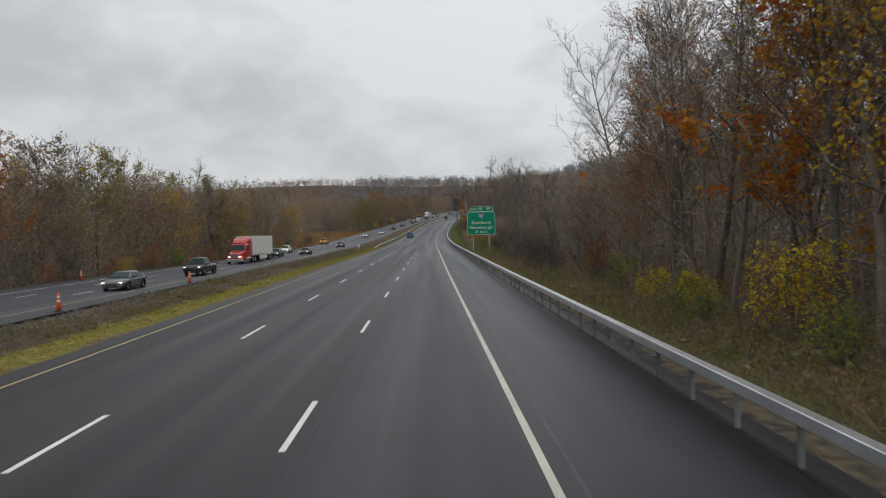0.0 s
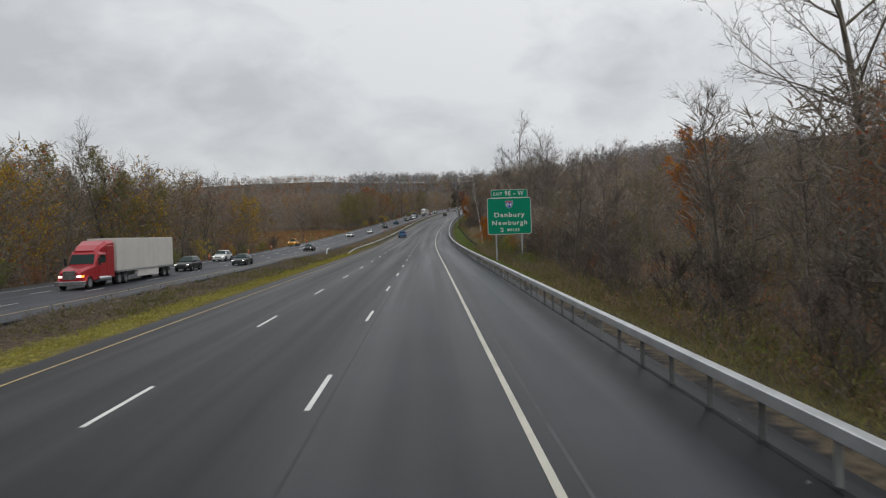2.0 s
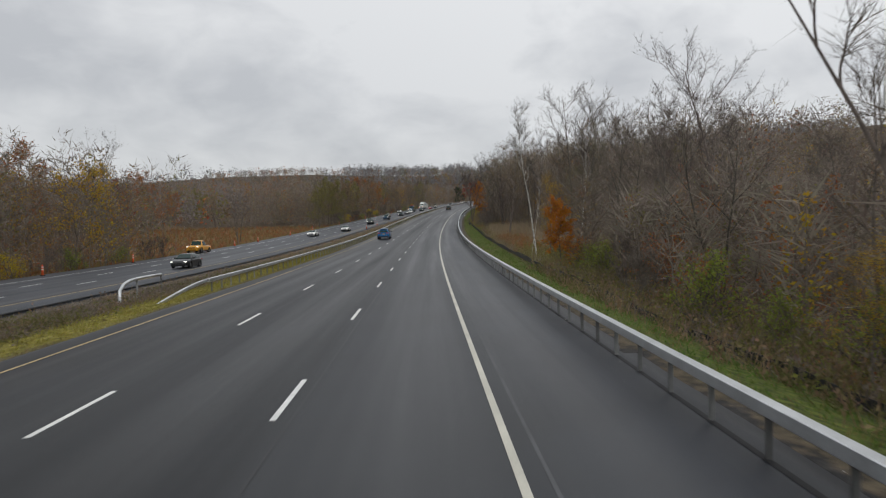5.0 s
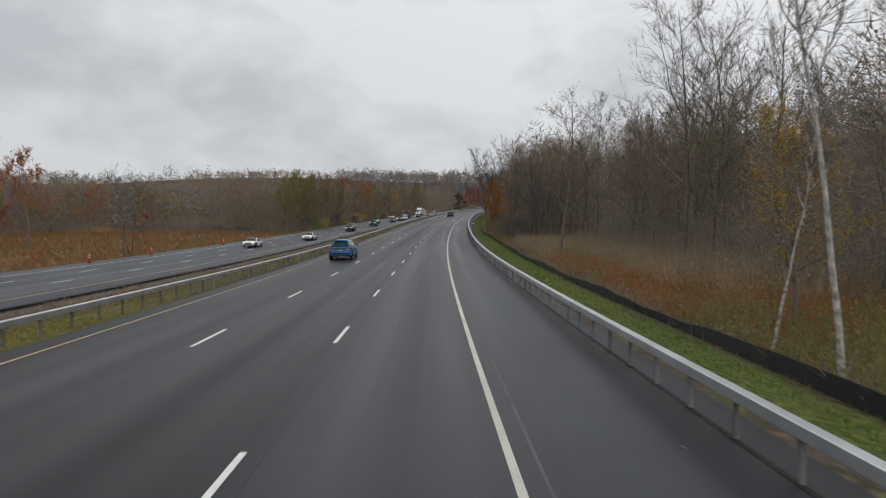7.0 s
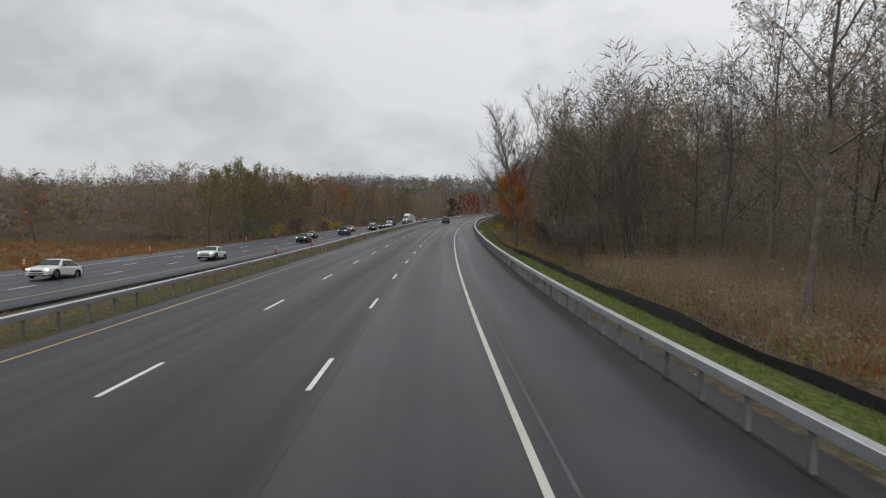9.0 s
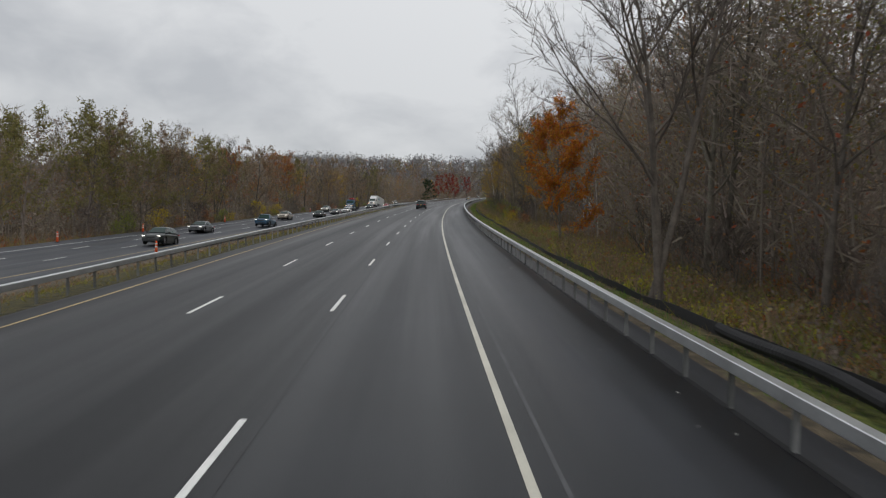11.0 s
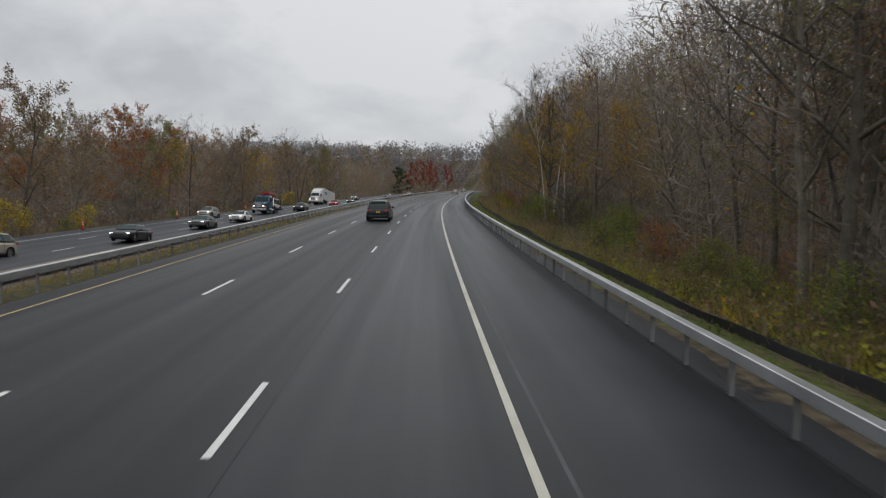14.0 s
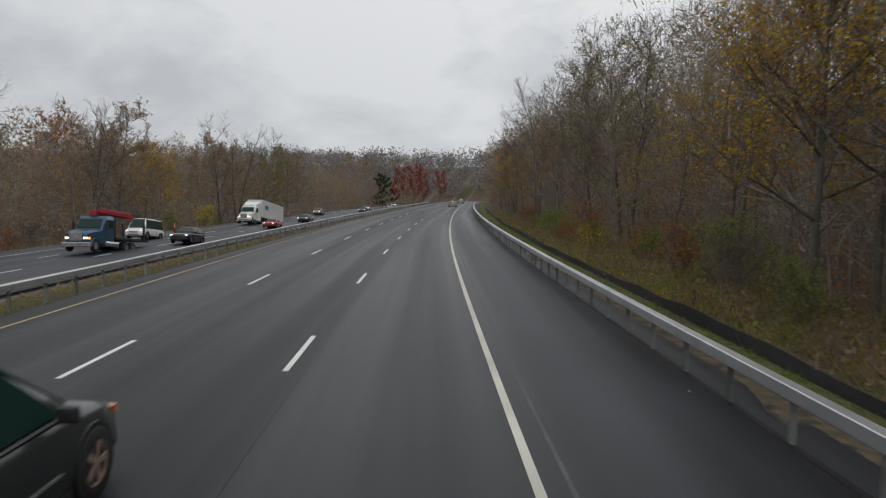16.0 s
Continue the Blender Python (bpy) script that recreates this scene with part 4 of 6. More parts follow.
def deep_wood(label, n, s0, s1, l0, l1, seed, tall, keep=None, leaf=(0.07, 0.15), count=90, pale=False, sprays=150, fat=1.3, tones=("grey", "thicket", "thicket", "dusk")):
    """Many thin trees behind the front rows: stems and fine sprays in masses by tone, leaves in a few masses by colour."""
    rng = np.random.RandomState(seed)
    s, lat = rng.uniform(s0, s1, n), rng.uniform(l0, l1, n)
    if keep is not None:
        ok = keep(s, lat)
        s, lat = s[ok], lat[ok]
        n = len(s)
    ok = ~clearing(s, lat, 2.0)
    s, lat, n = s[ok], lat[ok], int(ok.sum())
    base = ground_at(s, lat, -0.2)
    edge = np.where(s < 120, s - 2.57 * np.clip(lat - 14, 0, 16), s)  # the first tall stand ends on a slant
    h = rng.uniform(0.7, 1.1, n) * tall * np.where(lat > 0, np.interp(edge, [46, 60, 170, 200, 230, 320, 345, 430, 455], [1.05, 0.55, 0.6, 0.95, 1.15, 1.2, 1.02, 1.05, 1.05]) * np.where(s > 430, np.clip(np.interp(s, [440, 470, 500, 560], [0.84, 0.94, 1.14, 1.25]) + (lat - 12) * 0.026, 0.8, 1.35), 1.0), 1.0)
    lean = rng.normal(size=(n, 3)) * 0.05
    lean[:, 2] = 1
    lean = unit(lean)
    pieces = []
    for turn in (0, 2.09, 4.18):
        off = np.stack([np.full(n, math.cos(turn)), np.full(n, math.sin(turn)), np.zeros(n)], -1) * 0.07
        off2 = np.stack([np.full(n, math.cos(turn + 2.09)), np.full(n, math.sin(turn + 2.09)), np.zeros(n)], -1) * 0.07
        tip = base + lean * h[:, None]
        v = np.stack([base + off, base + off2, tip], 1).reshape(-1, 3)
        pieces.append((v, np.arange(len(v)).reshape(-1, 3)))
    stems = join(pieces)

    def crown(j, c):
        """Places in the crowns of trees j, c to a tree: outward ways and points."""
        u = rng.uniform(0.04, 1.0, (len(j), c)) ** 0.8
        wide = h[j][:, None] * rng.uniform(0.15, 0.25, (len(j), 1))
        reach = wide * np.sin(np.clip(u, 0, 1) * math.pi * 0.86 + 0.25) * rng.uniform(0.02, 1.0, (len(j), c)) ** 0.6
        turn = rng.uniform(0, 2 * math.pi, (len(j), c))
        out = np.stack([np.cos(turn), np.sin(turn), np.zeros_like(turn)], -1)
        return out, base[j][:, None] + lean[j][:, None] * (h[j][:, None] * u)[..., None] * 0.97 + out * reach[..., None]

    top = tagged(new("woodland", raw_mesh("woodland", *stems, M["stem"])), label, "woodland", kind="stuff")
    tone = rng.choice(list(tones), n).astype(object)
    # distant woods: thicket becomes the grey that has haze in its colour
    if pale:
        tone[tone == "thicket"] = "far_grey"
    for key in sorted(set(tone)):
        out, start = crown(np.where(tone == key)[0], sprays)
        m = out.size // 3
        way = unit(out * 0.75 + rng.normal(size=out.shape) * 0.45 + np.array([0, 0, 0.6]))
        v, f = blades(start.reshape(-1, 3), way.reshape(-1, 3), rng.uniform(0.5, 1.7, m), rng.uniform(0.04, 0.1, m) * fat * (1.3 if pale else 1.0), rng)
        tagged(part("sprays", raw_mesh("sprays", v, f, M[key]), None, top), kind="stuff")
    mix = rng.choice(["none"] * 11 + ["brown"] * 4 + ["olive"] * 3 + ["rust"] * 2 + ["gold"], n)
    for key in ("brown", "olive", "rust", "gold"):
        j = np.where(mix == key)[0]
        if len(j):
            at = crown(j, count * 2)[1]
            v, f = leaves(at.reshape(-1, 3), rng.uniform(*leaf, at.size // 3), rng)
            tagged(part("foliage", raw_mesh("foliage", v, f, M[key]), None, top), kind="stuff")
    return top


deep_wood("deep bare autumn woods on the rising bank", 800, -30, 640, 20, 52, 41, 17.5, lambda s, l: ~((s > 178) & (s < 284) & (l < 25)))
deep_wood("dense bare woods close behind the guardrail verge", 400, 300, 600, 12.5, 24, 46, 15)
deep_wood("dark dense woods past the marsh", 90, 286, 345, 13, 24, 54, 16, tones=("thicket", "dusk", "dusk"))
deep_wood("dense grey woods behind the marsh", 170, 188, 310, 23, 40, 53, 14)
deep_wood("dense bare woods close behind the guardrail verge", 240, -20, 95, 14.5, 28, 47, 19)
deep_wood("dark brush and saplings behind the exit sign", 110, 112, 182, 11.5, 22, 55, 11, tones=("thicket", "dusk", "dusk"))
deep_wood("dark woods behind the orange tree", 28, 344, 388, 13, 21, 56, 15, tones=("thicket", "dusk", "dusk"))
deep_wood("tall autumn woods on the bank", 150, 350, 505, 20, 36, 49, 19.5)
deep_wood("bare autumn woods beyond the far carriageway", 600, 20, 400, -80, -44, 42, 17, lambda s, l: ~((s > 220) & (s < 375) & (l > -150)), (0.12, 0.24), tones=("grey", "thicket", "dusk", "dusk"), fat=1.8)
deep_wood("dense woods edge beyond the far carriageway", 300, 40, 238, -62, -42.5, 51, 16.5, None, (0.12, 0.24), tones=("grey", "thicket", "dusk", "dusk"), fat=1.8)
deep_wood("tall autumn woods beyond the far carriageway", 640, 385, 770, -84, -44, 48, 16.5, None, (0.12, 0.24), tones=("grey", "thicket", "dusk", "dusk"), fat=1.8)
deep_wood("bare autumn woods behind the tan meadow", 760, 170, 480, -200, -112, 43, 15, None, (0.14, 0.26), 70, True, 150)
deep_wood("dense bare woods inside the far bend", 150, 560, 720, 8.0, 26, 50, 17, None, (0.15, 0.3), 60, False, 160)
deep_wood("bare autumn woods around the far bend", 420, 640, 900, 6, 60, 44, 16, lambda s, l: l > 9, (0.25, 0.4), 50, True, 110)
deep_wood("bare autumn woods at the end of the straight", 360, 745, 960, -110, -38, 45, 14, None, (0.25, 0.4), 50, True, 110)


def canopy(label, n, s0, s1, l0, l1, seed, key, tall, c=24, fleck=0.8):
    """Trees of a far hillside, each an uneven crown of sprays above the slope."""
    rng = np.random.RandomState(seed)
    s, lat = rng.uniform(s0, s1, n), rng.uniform(l0, l1, n)
    base = ground_at(s, lat)
    d = unit(rng.normal(size=(n, c, 3))) * rng.uniform(0.1, 1.0, (n, c, 1)) ** 0.6
    h = rng.uniform(0.7, 1.2, (n, 1)) * tall
    w = h * rng.uniform(0.22, 0.36, (n, 1))
    at = base[:, None] + np.stack([d[..., 0] * w, d[..., 1] * w, h * (0.5 + 0.5 * d[..., 2])], -1)
    v, f = leaves(at.reshape(-1, 3), rng.uniform(0.055, 0.105, n * c) * tall * fleck, rng)
    return tagged(new("far_woods", raw_mesh("far_woods", v, f, M[key])), label, "woodland", kind="stuff")


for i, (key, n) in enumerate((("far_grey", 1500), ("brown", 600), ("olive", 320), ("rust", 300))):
    # ridges and the hill ahead take each tone with haze mixed into the colour
    hazed = {"far_grey": "far_haze", "brown": "haze_dim", "olive": "far_olive", "rust": "far_rust"}[key]
    canopy("wooded hills to the side of the valley", int(n * 1.2), 170, 1000, -460, -190, 60 + i, key if key != "olive" else hazed, 12)
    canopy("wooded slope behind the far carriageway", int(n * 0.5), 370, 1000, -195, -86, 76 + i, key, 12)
    canopy("far wooded ridge beyond the valley", int(n * 0.75), 200, 1700, -1350, -460, 64 + i, hazed, 19)
    canopy("wooded hill closing the view ahead", int(n * 0.5), 860, 1080, -260, 330, 70 + i, hazed, 16, 50, 0.62)
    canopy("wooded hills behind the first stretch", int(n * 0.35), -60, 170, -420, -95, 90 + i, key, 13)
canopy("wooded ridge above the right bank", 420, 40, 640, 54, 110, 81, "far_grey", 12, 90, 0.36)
canopy("wooded ridge above the right bank", 160, 40, 640, 54, 110, 82, "brown", 12, 90, 0.36)


def brush(name, label, category, n, s0, s1, l0, l1, seed, key, tall, width, spread, leafy=0, keep=None, per=8, leaf=(0.04, 0.11)):
    """Tufts of blades that fan out of the ground, some with leaves."""
    n = int(n * 0.8) if name.startswith("under") else n
    rng = np.random.RandomState(seed)
    s, lat = rng.uniform(s0, s1, n), rng.uniform(l0, l1, n)
    if keep is not None:
        ok = keep(s, lat)
        s, lat = s[ok], lat[ok]
    if tall > 0.9:
        ok = ~clearing(s, lat, 0.5)
        s, lat = s[ok], lat[ok]
    n = len(s)
    base = ground_at(s, lat, -0.03)
    b = np.repeat(base, per, 0) + rng.normal(size=(n * per, 3)) * np.array([spread, spread, 0]) * 0.5
    way = unit(rng.normal(size=(n * per, 3)) * np.array([spread, spread, 0.15]) + np.array([0, 0, 1.0]))
    ln = np.repeat(rng.uniform(0.45, 1.15, n), per) * rng.uniform(0.5, 1.1, n * per) * tall
    pieces = [blades(b, way, ln, np.full(n * per, width), rng)]
    if leafy:
        k = n * leafy
        j = rng.randint(0, n * per, k)
        pieces.append(leaves(b[j] + way[j] * (ln[j] * rng.uniform(0.2, 1.0, k))[:, None] + rng.normal(size=(k, 3)) * 0.08, rng.uniform(*leaf, k), rng))
    v, f = join(pieces)
    return tagged(new(name, raw_mesh(name, v, f, M[key])), label, category, kind="stuff")


brush("understorey", "brown sapling thicket inside the right-hand woods", "brush", 1500, -14, 560, 13, 32, 112, "thicket", 5.5, 0.03, 0.35, 30, lambda s, l: ~((s > 178) & (s < 284) & (l < 24)), 6, (0.05, 0.12))
brush("understorey", "olive sapling thicket inside the right-hand woods", "brush", 500, -14, 560, 12, 26, 113, "olive", 4.5, 0.03, 0.35, 34, lambda s, l: ~((s > 178) & (s < 284) & (l < 24)), 6, (0.045, 0.1))
brush("understorey", "grey-brown thicket of saplings behind the marsh", "brush", 900, 196, 300, 21, 33, 117, "thicket", 7.0, 0.03, 0.3, 44, None, 9, (0.05, 0.12))
brush("understorey", "brown sapling thicket beyond the far carriageway", "brush", 900, 30, 700, -62, -43, 114, "thicket", 5.0, 0.05, 0.4, 20, lambda s, l: ~((s > 215) & (s < 372)), 5, (0.14, 0.3))


def off_marsh(s, l):
    return ~((s > 183) & (s < 281))


brush("underbrush", "tangled leafless brown underbrush at the wood's edge", "brush", 4000, -14, 560, 8.2, 30, 91, "brown", 1.3, 0.03, 0.7, 6, off_marsh)
brush("underbrush", "dull green weeds below the bank", "brush", 3400, -14, 560, 8.0, 13, 92, "olive", 1.0, 0.04, 0.7, 9, off_marsh)
brush("underbrush", "russet bracken under the trees", "brush", 2200, -14, 560, 9.0, 20, 93, "rust", 0.7, 0.04, 0.8, 7, off_marsh)
brush("underbrush", "bright green weeds at the wood's edge", "brush", 1500, -14, 560, 8.0, 11.5, 94, "green", 0.8, 0.04, 0.7, 8, off_marsh)
brush("underbrush", "yellow-green weeds on the low bank", "brush", 800, 360, 560, 7.2, 14, 107, "gold", 0.8, 0.035, 0.7, 2, None, 14)
brush("underbrush", "green weeds on the low bank", "brush", 1300, 370, 560, 7.2, 13, 108, "green", 0.9, 0.035, 0.7, 3, None, 14)
brush("underbrush", "brown brush along the far shoulder", "brush", 3000, 20, 640, -56, -39.3, 95, "brown", 1.5, 0.05, 0.7, 4, lambda s, l: ~((s > 190) & (s < 372)))
brush("underbrush", "olive weeds along the far shoulder", "brush", 1800, 20, 640, -45, -39, 96, "olive", 0.9, 0.06, 0.7, 5)
brush("underbrush", "olive weeds behind the silt fence", "brush", 1000, 300, 560, 6.9, 12, 115, "olive", 0.85, 0.04, 0.7, 9)
brush("underbrush", "brown dead weeds behind the silt fence", "brush", 1500, 300, 560, 6.9, 16, 116, "brown", 0.85, 0.04, 0.7, 8)
brush("underbrush", "tall brown brush on the bank behind the silt fence", "brush", 1500, 296, 560, 7.2, 13, 128, "brown", 1.5, 0.04, 0.6, 10)
brush("underbrush", "tall olive brush on the bank behind the silt fence", "brush", 950, 296, 560, 7.2, 13, 129, "olive_dark", 1.4, 0.04, 0.6, 12)
brush("underbrush", "russet dead leaves and bracken below the dark woods", "brush", 650, 290, 342, 8.2, 17, 137, "rust", 0.65, 0.04, 0.8, 9)
brush("underbrush", "yellow-green weeds below the notice board", "brush", 480, 302, 400, 6.9, 11.5, 135, "yellow_green", 1.0, 0.045, 0.7, 12)
brush("underbrush", "tangled grey-brown brambles on the bank", "brush", 1100, 296, 560, 7.6, 14, 130, "dusk", 1.7, 0.035, 0.6, 10)
brush("underbrush", "tall olive and brown brush below the first woods", "brush", 1000, -12, 175, 6.8, 11.5, 132, "olive_dark", 1.3, 0.04, 0.6, 12)
brush("underbrush", "tangled brown brush below the first woods", "brush", 1000, -12, 175, 6.8, 12, 133, "brown", 1.3, 0.04, 0.6, 10)
brush("underbrush", "dark grey-brown brambles below the first woods", "brush", 700, -12, 175, 7.2, 13, 134, "dusk", 1.7, 0.035, 0.6, 10)
brush("reeds", "tall tan reeds with feathery heads in the marsh", "reeds", 1200, 208, 286, 14, 27, 97, "reed", 2.6, 0.05, 0.3, 12)
brush("reeds", "low tan reeds at the marsh's far end", "reeds", 900, 248, 290, 10.0, 18, 136, "reed", 1.7, 0.05, 0.35, 10)
brush("underbrush", "dark thicket brush among the reeds", "brush", 900, 196, 288, 18, 30, 109, "thicket", 2.4, 0.04, 0.5, 12)
brush("underbrush", "russet brush in the marsh", "brush", 1100, 200, 252, 10.5, 24, 110, "rust", 1.25, 0.04, 0.6, 9)
brush("underbrush", "olive weeds in the marsh", "brush", 1300, 172, 286, 9.0, 27, 111, "olive", 1.5, 0.04, 0.6, 9)
brush("underbrush", "tall olive brush at the marsh's near end", "brush", 900, 166, 204, 9.2, 22, 121, "olive", 2.2, 0.04, 0.6, 12)
brush("underbrush", "dull brown brush over the wet ground", "brush", 900, 176, 286, 9.0, 24, 122, "brown", 1.2, 0.04, 0.6, 8)
brush("underbrush", "grey-brown brush over the wet ground", "brush", 1100, 176, 286, 9.0, 24, 123, "thicket", 1.3, 0.04, 0.6, 8)
brush("marsh_grass", "russet-brown marsh grass beside the verge", "grass", 2600, 198, 262, 10.0, 26, 98, "marsh", 0.9, 0.05, 0.4)
brush("marsh_grass", "russet-brown marsh grass beside the verge", "grass", 1500, 181, 284, 8.6, 26, 99, "straw", 1.0, 0.04, 0.4)
brush("meadow_grass", "dry tan grass of the meadow", "grass", 5500, 186, 372, -130, -41, 100, "straw", 1.3, 0.09, 0.4)
brush("meadow_grass", "dry tan grass of the meadow", "grass", 4000, 186, 372, -130, -41, 101, "marsh", 1.2, 0.09, 0.4)
brush("verge_grass", "short green grass of the verge", "grass", 7000, 92, 520, 4.7, 8.6, 102, "grass", 0.22, 0.035, 0.5, 0, None, 7)
brush("verge_grass", "dull olive weeds of the first verge", "grass", 2600, -10, 110, 4.7, 8.6, 127, "olive", 0.3, 0.035, 0.6, 0, None, 7)
brush("verge_grass", "dead straw-coloured grass of the verge", "grass", 3000, -10, 560, 4.7, 8.8, 103, "straw", 0.28, 0.025, 0.5)
brush("median_grass", "yellow-green grass strip of the median", "grass", 6500, 8, 200, -14.8, -12.6, 104, "lawn", 0.16, 0.035, 0.5, 0, None, 7)
brush("median_grass", "yellowed grass of the median", "grass", 3200, 60, 480, -16, -12.6, 105, "lawn", 0.22, 0.035, 0.5, 0, None, 7)
brush("median_grass", "dark olive tussocks on the median's mounds", "grass", 330, 8, 190, -19.0, -14.8, 124, "olive_dark", 0.6, 0.05, 1.3, 30, None, 40)
brush("median_grass", "withered brown tussocks on the median's mounds", "grass", 420, 8, 190, -20.5, -14.8, 125, "dusk", 0.6, 0.05, 1.3, 25, None, 36)
brush("median_grass", "pale dead grass along the paved edge", "grass", 2600, 8, 210, -12.5, -11.8, 126, "straw", 0.12, 0.03, 0.6, 0, None, 7)
brush("median_grass", "brown weeds in the median's dirt", "grass", 2600, 130, 600, -22, -14.5, 106, "brown", 0.45, 0.04, 0.6, 3)


# ---- signs, fence, cones ----
def letters(text, width, tall, x, z, y, mat, parent, label=""):
    """Lettering fitted into a width and height, standing upright and facing local -y; x is its middle, z its foot."""
    cu = bpy.data.curves.new("lettering", "FONT")
    cu.body, cu.extrude, cu.offset, cu.space_character = text, 0.004, 0.016, 1.22
    ob = bpy.data.objects.new("lettering", cu)
    scene.collection.objects.link(ob)
    bpy.context.view_layer.update()
    me = bpy.data.meshes.new_from_object(ob)
    bpy.data.objects.remove(ob)
    co = np.zeros(len(me.vertices) * 3, np.float32)
    me.vertices.foreach_get("co", co)
    co = co.reshape(-1, 3)
    lo, hi = co.min(0), co.max(0)
    foot = 0.0 if any(c in "yg" for c in text) else lo[1]
    up = tall / 0.70 if any(c in "yg" for c in text) else tall / (hi[1] - lo[1])
    out = np.stack([(co[:, 0] - (lo[0] + hi[0]) / 2) * width / (hi[0] - lo[0]) + x, y - co[:, 2], (co[:, 1] - foot) * up + z], -1)
    me.vertices.foreach_set("co", out.astype(np.float32).ravel())
    me.materials.clear()
    me.materials.append(mat)
    me.update()
    return part("lettering", me, None, parent, label)


def panel_outline(w, h, r, n=5):
    pts = []
    for cx, cz, a0 in ((w / 2 - r, r, -90), (w / 2 - r, h - r, 0), (-w / 2 + r, h - r, 90), (-w / 2 + r, r, 180)):
        for i in range(n + 1):
            a = radians(a0 + 90 * i / n)
            pts.append((cx + r * math.cos(a), cz + r * math.sin(a)))
    return pts


def plate(name, w, h, r, x, z, y0, y1, mat, parent, label=""):
    o = panel_outline(w, h, r)
    k = Kit().loft([[(px + x, y0, pz + z) for px, pz in o], [(px + x, y1, pz + z) for px, pz in o]])
    return part(name, k, mat, parent, label)


def exit_sign():
    top = tagged(new("exit_sign"), "large green motorway exit sign on two steel posts", "road sign")
    top.matrix_basis = stand(125.6, 7.93, 0.0, -1.0, False) @ pose(0, 0, 0, 0, 0, 0)
    z0 = 2.37
    plate("border", 4.96, 4.12, 0.28, 0, z0, 0.0, 0.05, M["sign_white"], top, "white sign border")
    plate("panel", 4.85, 4.01, 0.24, 0, z0 + 0.055, -0.006, 0.0, M["sign_green"], top, "green sign panel")
    plate("tab_border", 4.10, 0.92, 0.03, 0.05, z0 + 4.13, 0.0, 0.05, M["sign_white"], top, "white border of the exit tab")
    plate("tab_panel", 4.02, 0.84, 0.02, 0.05, z0 + 4.17, -0.006, 0.0, M["sign_green"], top, "green exit-number tab")
    letters("EXIT", 0.98, 0.32, -1.24, z0 + 4.42, -0.012, M["sign_white"], top)
    letters("9E - W", 2.1, 0.50, 0.62, z0 + 4.38, -0.012, M["sign_white"], top)
    letters("Danbury", 3.40, 0.50, 0.02, z0 + 1.97, -0.012, M["sign_white"], top)
    letters("Newburgh", 3.95, 0.50, 0.02, z0 + 1.07, -0.012, M["sign_white"], top)
    letters("2", 0.40, 0.45, -0.86, z0 + 0.30, -0.012, M["sign_white"], top)
    letters("MILES", 1.38, 0.31, 0.45, z0 + 0.34, -0.012, M["sign_white"], top)
    def shield(sc):
        pts = [(-0.45, 0.16), (-0.40, 0.42), (-0.22, 0.36), (0, 0.41), (0.22, 0.36), (0.40, 0.42), (0.45, 0.16), (0.40, -0.12), (0.24, -0.34), (0, -0.47), (-0.24, -0.34), (-0.40, -0.12)]
        return [(x * sc, z * sc) for x, z in pts]
    zc = z0 + 3.38
    sh = part("route_shield", Kit().loft([[(x, -0.012, z + zc) for x, z in shield(0.98)], [(x, -0.006, z + zc) for x, z in shield(0.98)]]), M["sign_white"], top, "interstate route shield")
    part("shield_field", Kit().loft([[(x, -0.018, z + zc) for x, z in shield(0.92)], [(x, -0.012, z + zc) for x, z in shield(0.92)]]), M["sign_blue"], sh, "blue shield field")
    band = [(-0.40, 0.22), (0.40, 0.22), (0.355, 0.365), (0.20, 0.315), (0, 0.355), (-0.20, 0.315), (-0.355, 0.365)]
    part("shield_band", Kit().loft([[(x, -0.024, z + zc) for x, z in band], [(x, -0.018, z + zc) for x, z in band]]), M["sign_red"], sh, "red shield band")
    letters("84", 0.60, 0.40, 0, zc - 0.22, -0.026, M["sign_white"], sh)
    for x, g in ((-1.52, -1.6), (1.38, -2.0)):
        k = Kit().box(x - 0.09, x + 0.09, 0.06, 0.075, g, z0 + 4.9).box(x - 0.09, x + 0.09, 0.225, 0.24, g, z0 + 4.9).box(x - 0.008, x + 0.008, 0.075, 0.225, g, z0 + 4.9)
        part("post", k, M["aluminium"], top, "steel I-beam post")
    for z in (0.5, 1.6, 2.7, 3.7):
        part("stiffener", Kit().box(-2.3, 2.3, 0.05, 0.06 + 0.001, z0 + z - 0.04, z0 + z + 0.04), M["aluminium"], top)


def far_sign():
    top = tagged(new("road_sign"), "grey back of a road sign with ribbed panel", "road sign")
    top.matrix_basis = stand(178.5, -42.6, 0, 0, False)
    for i in range(4):
        part("panel", Kit().box(-0.95, 0.95, 0.0, 0.05, 0.22 + i * 0.38, 0.57 + i * 0.38), M["sign_back"], top)
    for x in (-0.6, 0.6):
        part("post", Kit().box(x - 0.05, x + 0.05, -0.08, -0.002, -3.2, 1.7), M["galv_post"], top)


